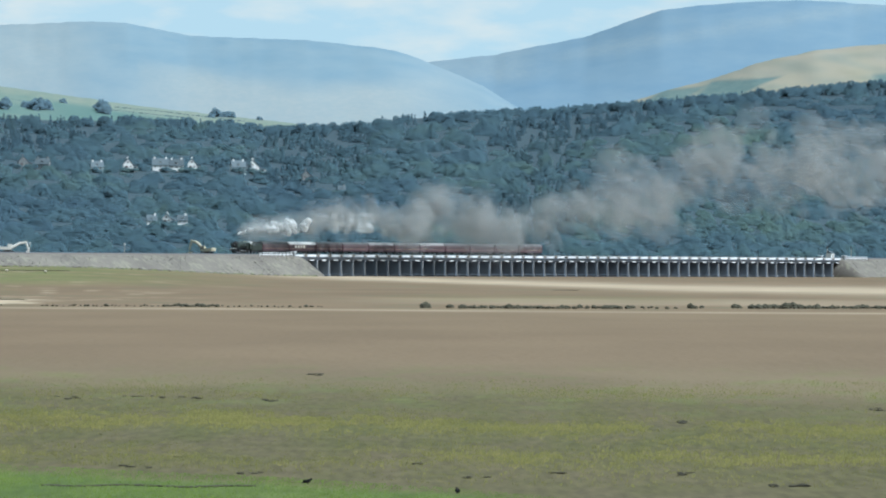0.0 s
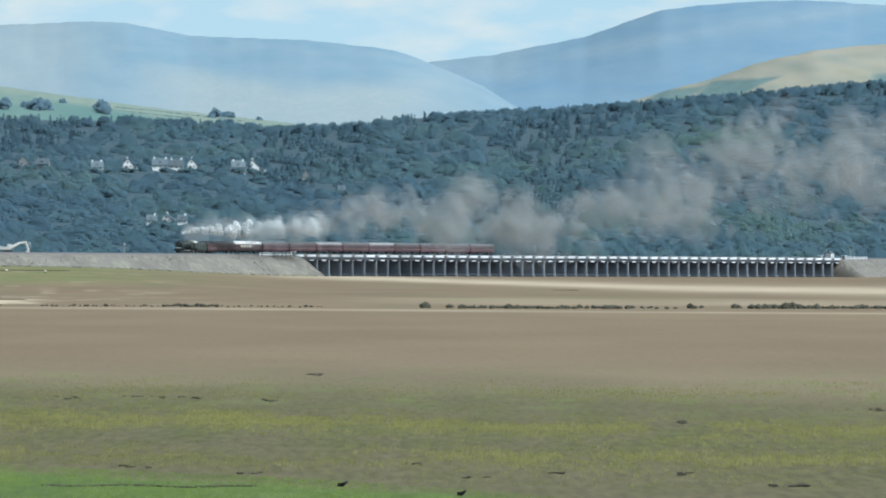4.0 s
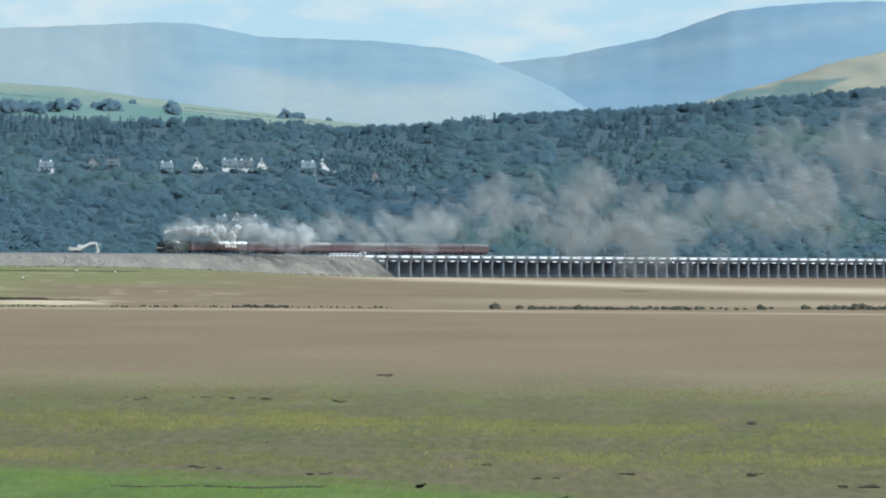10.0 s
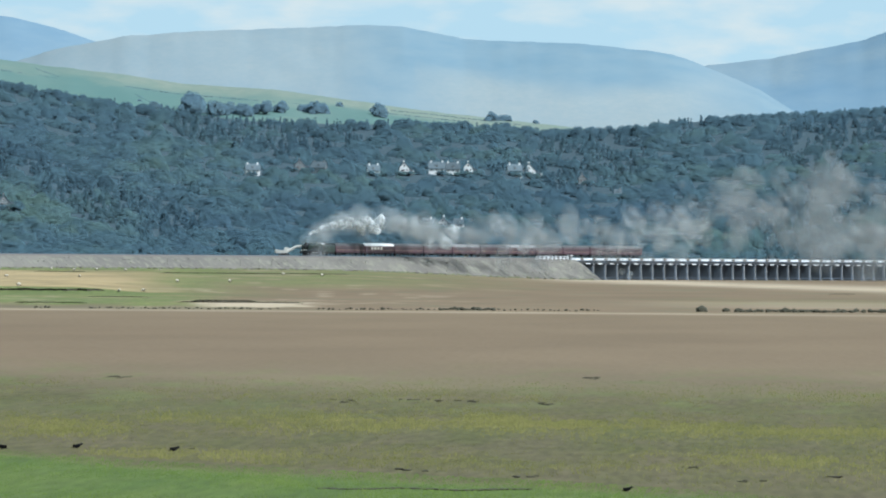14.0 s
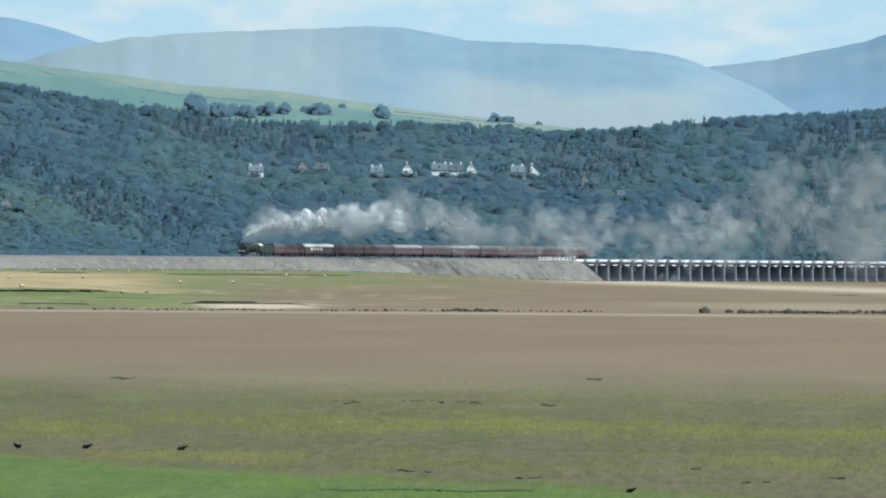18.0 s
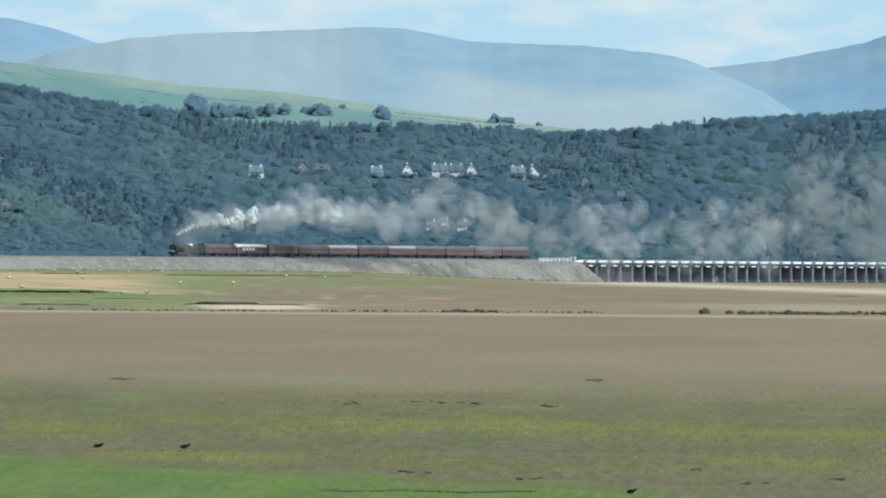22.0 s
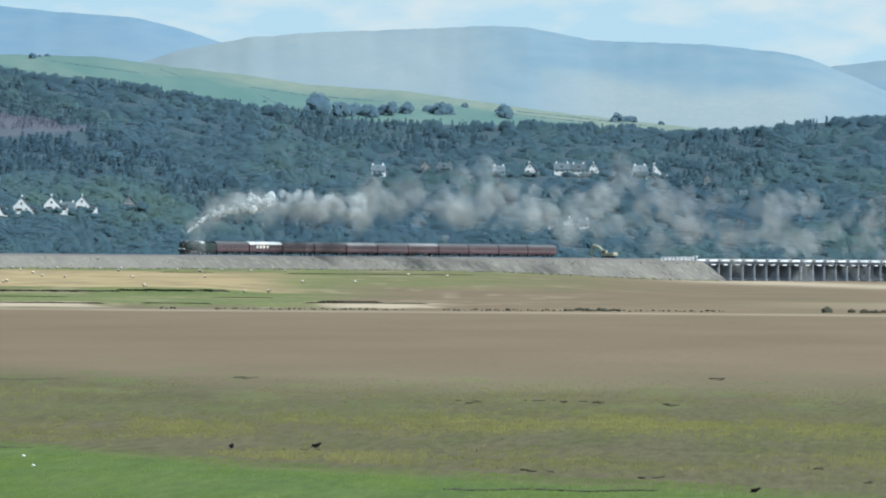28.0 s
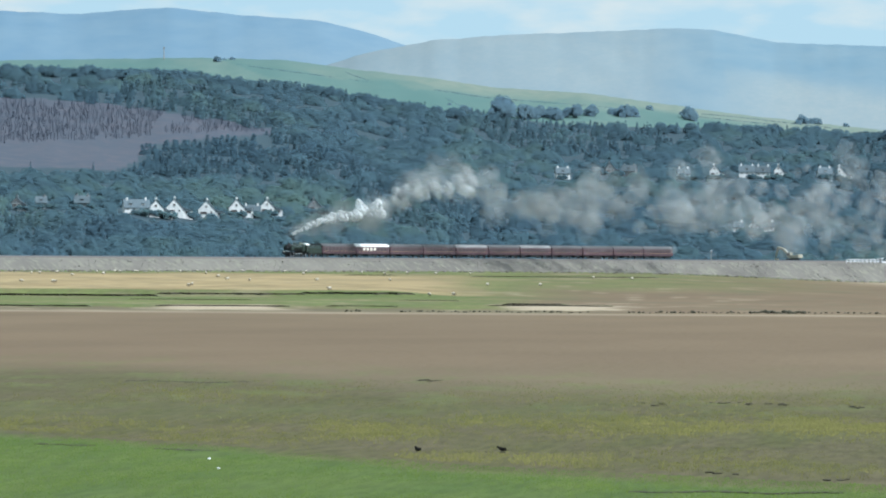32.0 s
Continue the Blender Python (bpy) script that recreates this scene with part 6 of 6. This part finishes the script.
def tufts():
    """Upright marsh grass in drifts over the near marsh, and the short blades of the turf."""
    rng = np.random.default_rng(31)
    out, lawn = [], []
    n = 0
    while n < 64000:
        el = -rng.uniform(13.5, 25.5)
        az = rng.uniform(-122, 54)
        x, y = on_ground(az, el)
        d = y - profile(LAWN_EDGE, az)
        if d < 6:
            continue
        k = noise.noise(Vector((az * 0.12, el * 0.9, 0.5))) + 0.7 * noise.noise(Vector((az * 0.7, el * 2.6, 1.5)))
        band = math.exp(-((el + 18.7 + 0.5 * math.sin(az * 0.05)) / 0.95) ** 2) + 0.45 * math.exp(-((el + 22.3) / 0.9) ** 2) + 0.22 * math.exp(-((el + 15.2) / 1.0) ** 2)
        if rng.uniform() > band * (0.5 + 0.6 * k) + 0.03:
            continue
        h = rng.uniform(0.05, 0.13) * (0.8 + 0.5 * k)
        for _ in range(1 if rng.uniform() < 0.6 else 2):
            a, b = rng.uniform(-0.08, 0.08, 2)
            lx, ly = rng.uniform(-0.03, 0.03, 2)
            w = rng.uniform(0.008, 0.02)
            out.append([(x + a - w, y + b, 0), (x + a + w, y + b, 0), (x + a + lx, y + b + ly, h)])
        n += 1
    while len(lawn) < 42000:
        az, y = rng.uniform(-122, 40), rng.uniform(235, 350)
        d = y - profile(LAWN_EDGE, az)
        if d > 3 or -1000 * EYE / y < -28.6:
            continue
        x = az * y / 1000
        k = noise.noise(Vector((x * 0.5, y * 0.06, 3)))
        if rng.uniform() > 0.55 + 0.9 * k:
            continue
        h = rng.uniform(0.02, 0.06)
        lx, w = rng.uniform(-0.02, 0.02), rng.uniform(0.008, 0.02)
        lawn.append([(x - w, y, 0), (x + w, y, 0), (x + lx, y, h)])
    for name, tri, key, label in (("marsh_grass", out, "tuft", "yellow-green tufts of marsh grass"), ("turf_blades", lawn, "blade", "short bright green blades of shore turf")):
        tagged(link(name, soup_mesh(name, np.array(tri), 3, np.tile((0.25, -0.25, 0.94), (len(tri) * 3, 1))), M[key]), label, "grass", kind="stuff")


tufts()


def clods():
    """Dark broken edges of turf and wrack lying on the mud."""
    rng = np.random.default_rng(41)
    rows = [(-15.4, -13.4, 8), (-43.5, -40, 5), (-36, -25, 14), (-21, -18, 6), (26.0, 27.2, 10), (-67.6, -64.0, 9), (24, 27.5, 4), (47, 49, 6), (36, 40, 6), (-31, -28, 4), (-23, -20, 3), (-6, -2, 3), (2, 6, 4), (12, 16, 3), (-62, -58, 3), (-36, -30, 3)]
    els = (-13.25, -16.0, -15.9, -16.2, -18.25, -13.6, -24.0, -16.7, -25.2, -22.6, -24.3, -23.0, -24.6, -24.1, -21.4, -23.6)
    k = 0
    base = None
    for (a0, a1, n), e0 in zip(rows, els):
        for _ in range(n):
            x, y = on_ground(rng.uniform(a0, a1), e0 + rng.uniform(-0.15, 0.15))
            if base is None:
                bm = bmesh.new()
                bmesh.ops.create_icosphere(bm, subdivisions=2, radius=0.5)
                for v in bm.verts:
                    v.co *= 1 + 0.35 * noise.noise(v.co * 2.3)
                me = bpy.data.meshes.new("clod")
                bm.to_mesh(me)
                bm.free()
                me.materials.append(M["clod"])
                base = me
            ob = new("mud_clod", base)
            ob.location, ob.rotation_euler = (x, y, 0.02), (0, 0, rng.uniform(0, 6.3))
            ob.scale = (rng.uniform(0.12, 0.42), rng.uniform(0.2, 0.5), rng.uniform(0.03, 0.07))
            tagged(ob, "dark clod of mud and wrack on the flats", "mud clod", "clods on the flats")
    # broken turf edge on the near lawn
    for a0, a1, e in ((-44, -21, -25.65), (-110, -104, -20.95), (-98, -90, -21.4), (-100, -86, -13.5 - 0.35)):
        pts = []
        bm = bmesh.new()
        for a in np.arange(a0, a1, 0.32):
            if noise.noise(Vector((a * 0.6, 0, 3))) < -0.28:
                continue
            x, y = on_ground(a + rng.uniform(-0.12, 0.12), e + 0.08 * math.sin(a * 0.5) + rng.uniform(-0.03, 0.03))
            bmesh.ops.create_icosphere(bm, subdivisions=1, radius=0.5, matrix=Matrix.LocRotScale((x, y, 0.0), None, (rng.uniform(0.25, 0.7), 0.5, rng.uniform(0.03, 0.08))))
        tagged(part("turf_edge", bm, M["clod"]), "dark broken turf edge along a small creek", "turf edge", "creek edges", kind="structure")


clods()


def white_litter():
    bm = bmesh.new()
    bmesh.ops.create_icosphere(bm, subdivisions=2, radius=0.055, matrix=Matrix.Diagonal((1.2, 1, 0.7, 1)))
    first = tagged(part("pale_stone", bm, M["limewash"]), "small white stone on the turf", "stone", "white stones on the turf")
    spots = ((-90.9, -22.45), (-89.8, -23.5))
    for i, (az, el) in enumerate(spots):
        x, y = on_ground(az, el)
        o = first if i == 0 else copy_thing(first, pose(0, 0, 0))
        o.location = (x, y, 0.02)


white_litter()


# ---- smoke: rigid billows of vapour that leave the chimney, drift and part ----
def billow_mesh(rng, r, shells):
    """An uneven billow of smoke: thin lumpy skins inside one another, so that its rim is soft."""
    bm0 = bmesh.new()
    bmesh.ops.create_icosphere(bm0, subdivisions=4 if shells[0] < 0 else 3, radius=1.0)
    base = np.array([v.co[:] for v in bm0.verts])
    faces = np.array([[v.index for v in f.verts] for f in bm0.faces])
    bm0.free()
    seed = rng.uniform(0, 90)
    vs, fs = [], []
    for i, k in enumerate(shells):
        k = abs(k)
        co = base.copy()
        for j, d in enumerate(base):
            p = Vector(d)
            lump = 1 - abs(noise.noise(p * 1.9 + Vector((seed, i * 0.6, 0)))) * 0.75 + 0.55 * noise.noise(p * 0.9 + Vector((0, seed, i * 0.3)))
            lump += 0.16 * (0.4 - abs(noise.noise(p * 5.0 + Vector((seed, 0, i)))))
            co[j] = d * lump * k * r
        vs.append(co * np.array([1.15, 1.0, 0.95]))
        fs.append(faces + len(base) * i)
    me = bpy.data.meshes.new("puff")
    me.from_pydata(np.concatenate(vs).tolist(), [], np.concatenate(fs).tolist())
    me.polygons.foreach_set("use_smooth", np.ones(len(me.polygons), dtype=bool))
    return me


def rise_of(te):
    return float(np.interp(te, (-44, -35, -27, -21, -16, -12, -8, -4, 0, 4, 8, 13, 16, 19, 22, 25, 27.3, 29, 32),
                           (4, 9, 18, 12, 7, 5, 5, 4, 1, -2, -2, 8, 9, 9, 9, 17, 20, 14, 10)))


def puff_place(te, age, off):
    """Where vapour that left the chimney at a time stands some seconds later."""
    src = on_line(front_at(te) + 6.25 - 6.5 * LOCO_LENGTH + 1.6, 0, RAIL + 6.2)
    carry = -ALONG * 10.6 * 0.55 * (1 - math.exp(-age / 0.5)) * 0.5
    wind = Vector((2.9, 1.2, 0)) * age
    up = rise_of(te) * (1 - math.exp(-age / 4.5)) + 1.2 * (1 - math.exp(-age / 0.5)) + float(np.interp(te, (-20, -12, 0, 6), (0.32, 0.10, 0.0, 0.14))) * min(26, max(0, age - 5))
    sp = 0.82 * age ** 0.92 + 0.5 * (1 - math.exp(-age))
    return src + carry + wind + Vector((off[0] * sp, off[1] * sp, off[2] * sp * 0.8 + up))


def puff_rows(te, off, rng, late=False):
    s0 = front_at(te) + 6.25 - 6.5 * LOCO_LENGTH
    hide = on_line(s0, 0, 1.0)
    rows = []
    hidden = te > 0
    if hidden:
        rows += [(0, hide), (te - 0.25, hide)] if te > 0.3 else [(0, hide)]
    ages = (0.0, 0.3, 1.0, 2.5, 5, 9, 15, 24, 38, 60, 90) if not late else (0.9, 1.4, 2.5, 5, 9, 15, 24, 38, 60, 90)
    pts = []
    for age in ages:
        pts.append((te + age, puff_place(te, age, off)))
    # cut to the clip
    full = [(t, p) for t, p in pts]
    lo = [r for r in full if r[0] <= 0]
    if lo and not hidden:
        a = lo[-1]
        b = full[full.index(a) + 1]
        f = (0 - a[0]) / (b[0] - a[0])
        rows.append((0, a[1].lerp(b[1], f)))
    for t, p in full:
        if 0 < t < 32:
            rows.append((t, p))
    nxt = [r for r in full if r[0] >= 32]
    prev = [r for r in full if r[0] < 32]
    if nxt and prev:
        a, b = prev[-1], nxt[0]
        f = (32 - a[0]) / (b[0] - a[0])
        rows.append((32, a[1].lerp(b[1], f)))
    out, last = [], -1
    for t, p in rows:
        if frame(t) > last:
            out.append((t, p))
            last = frame(t)
    turn0, spin = rng.uniform(-180, 180), rng.uniform(-0.8, 0.8)
    return [(t, pose(p.x, p.y, max(p.z, 1.0), 0, turn0 + spin * t, TURN)) for t, p in out]


def build_smoke():
    rng = np.random.default_rng(51)
    sizes = {"small": (1.3, 4), "mid": (2.4, 5), "large": (3.9, 6), "huge": (6.5, 4)}
    kinds = {}
    for key, (r, n) in sizes.items():
        for tone in ("smoke", "steam"):
            kinds[key, tone] = [billow_mesh(rng, r, (1.0, 0.84, 0.66, 0.44)) for _ in range(n)]
            for me in kinds[key, tone]:
                me.materials.append(M[tone])
    plume = tagged(new("smoke_plume"), "white-grey plume of steam and smoke trailing from the chimney", "smoke", kind="stuff")
    made = []
    te = -44.0
    while te < 31.9:
        swell = np.array([0.5, 0.4, 0.75]) * np.array([noise.noise(Vector((te * 0.85, k, 0.5))) for k in (1, 5, 9)]) * 1.8
        thick = float(np.interp(te, (-44, -30, -22, -12, -4, 0, 3, 7, 13, 16, 32), (1.2, 1.5, 1.2, 1.2, 1.3, 0.8, 0.7, 0.9, 1.0, 1.2, 1.1)))
        white = float(np.interp(te, (-4, -2, 0, 12, 14.5, 18, 22), (0.0, 0.2, 0.3, 0.3, 0.6, 0.55, 0.25)))
        for key, many, late in (("small", 3, False), ("mid", 3, False), ("large", 3, True), ("huge", 2 if te < -7 else 0, True)):
            for _ in range(int(many * thick + rng.uniform(0, 1))):
                if (key == "small" and te < -10) or (key == "huge" and te >= -7):
                    continue
                off = swell + rng.normal(size=3) * np.array([0.5, 0.5, 0.42])
                tone = "steam" if rng.uniform() < white else "smoke"
                pool = kinds[key, tone]
                ob = new("puff", pool[rng.integers(len(pool))])
                ob.parent = plume
                made.append((ob, puff_rows(te + rng.uniform(-0.32, 0.32), off, rng, late and te > 0)))
        te += 0.63
    # firm fresh steam close behind the chimney
    fresh = [billow_mesh(rng, 0.3 + 0.26 * k, (-1.0,)) for k in range(6)]
    loose = [billow_mesh(rng, 1.2 + 0.3 * k, (1.0, 0.7)) for k in range(4)]
    for pool, key in ((fresh, "fresh_steam"), (loose, "loose_steam")):
        for me in pool:
            me.materials.append(M[key])
    for k in range(70):
        age = 0.05 + 6.0 * (k / 70) ** 1.45
        ob = new("puff", fresh[min(5, int(age * 1.9))] if age < 3.0 else loose[min(3, int((age - 3.0) * 1.3))])
        ob.parent = plume
        off = np.clip(rng.normal(size=3), -1.3, 1.3) * np.array([0.4, 0.4, 0.46])
        turn0, rows = rng.uniform(-180, 180), []
        for i in range(65):
            t = i * 0.5
            w = [0.8 * noise.noise(Vector((t * 0.8, k * 1.7, c))) for c in (2, 5, 8)]
            p = puff_place(t - age, age, (off[0] + w[0], off[1] + w[1], off[2] + w[2]))
            rows.append((t, pose(p.x, p.y, p.z, 0, turn0 + 50 * w[0], TURN)))
        made.append((ob, rows))
    return made


puffs = build_smoke()


def motions():
    times = [0, 1.5, 3, 4.5, 6, 7.5, 9, 10.5, 12, 14.5, 17, 20, 22.5, 24.5, 27, 28.5, 30, 32]
    for ob, back in TRAIN:
        walk(ob, [(t, line_pose(front_at(t) + back, 0, RAIL)) for t in times])
    step = 0.1
    for w in drivers:
        x, y, z = w.location
        walk(w, [(i * step, pose(x, y, z, 0, math.degrees((front_at(0) - front_at(i * step)) / 0.94), 0)) for i in range(321)])
    for ob, (label, rows) in zip(crow_objects, CROWS):
        keyed = []
        for t, az, el, h in rows:
            x, y = on_ground(az, el)
            keyed.append((t, pose(x, y, ground_height(x, y), 0, 0, h)))
        walk(ob, keyed)
    for ob, rows in puffs:
        walk(ob, rows)


motions()
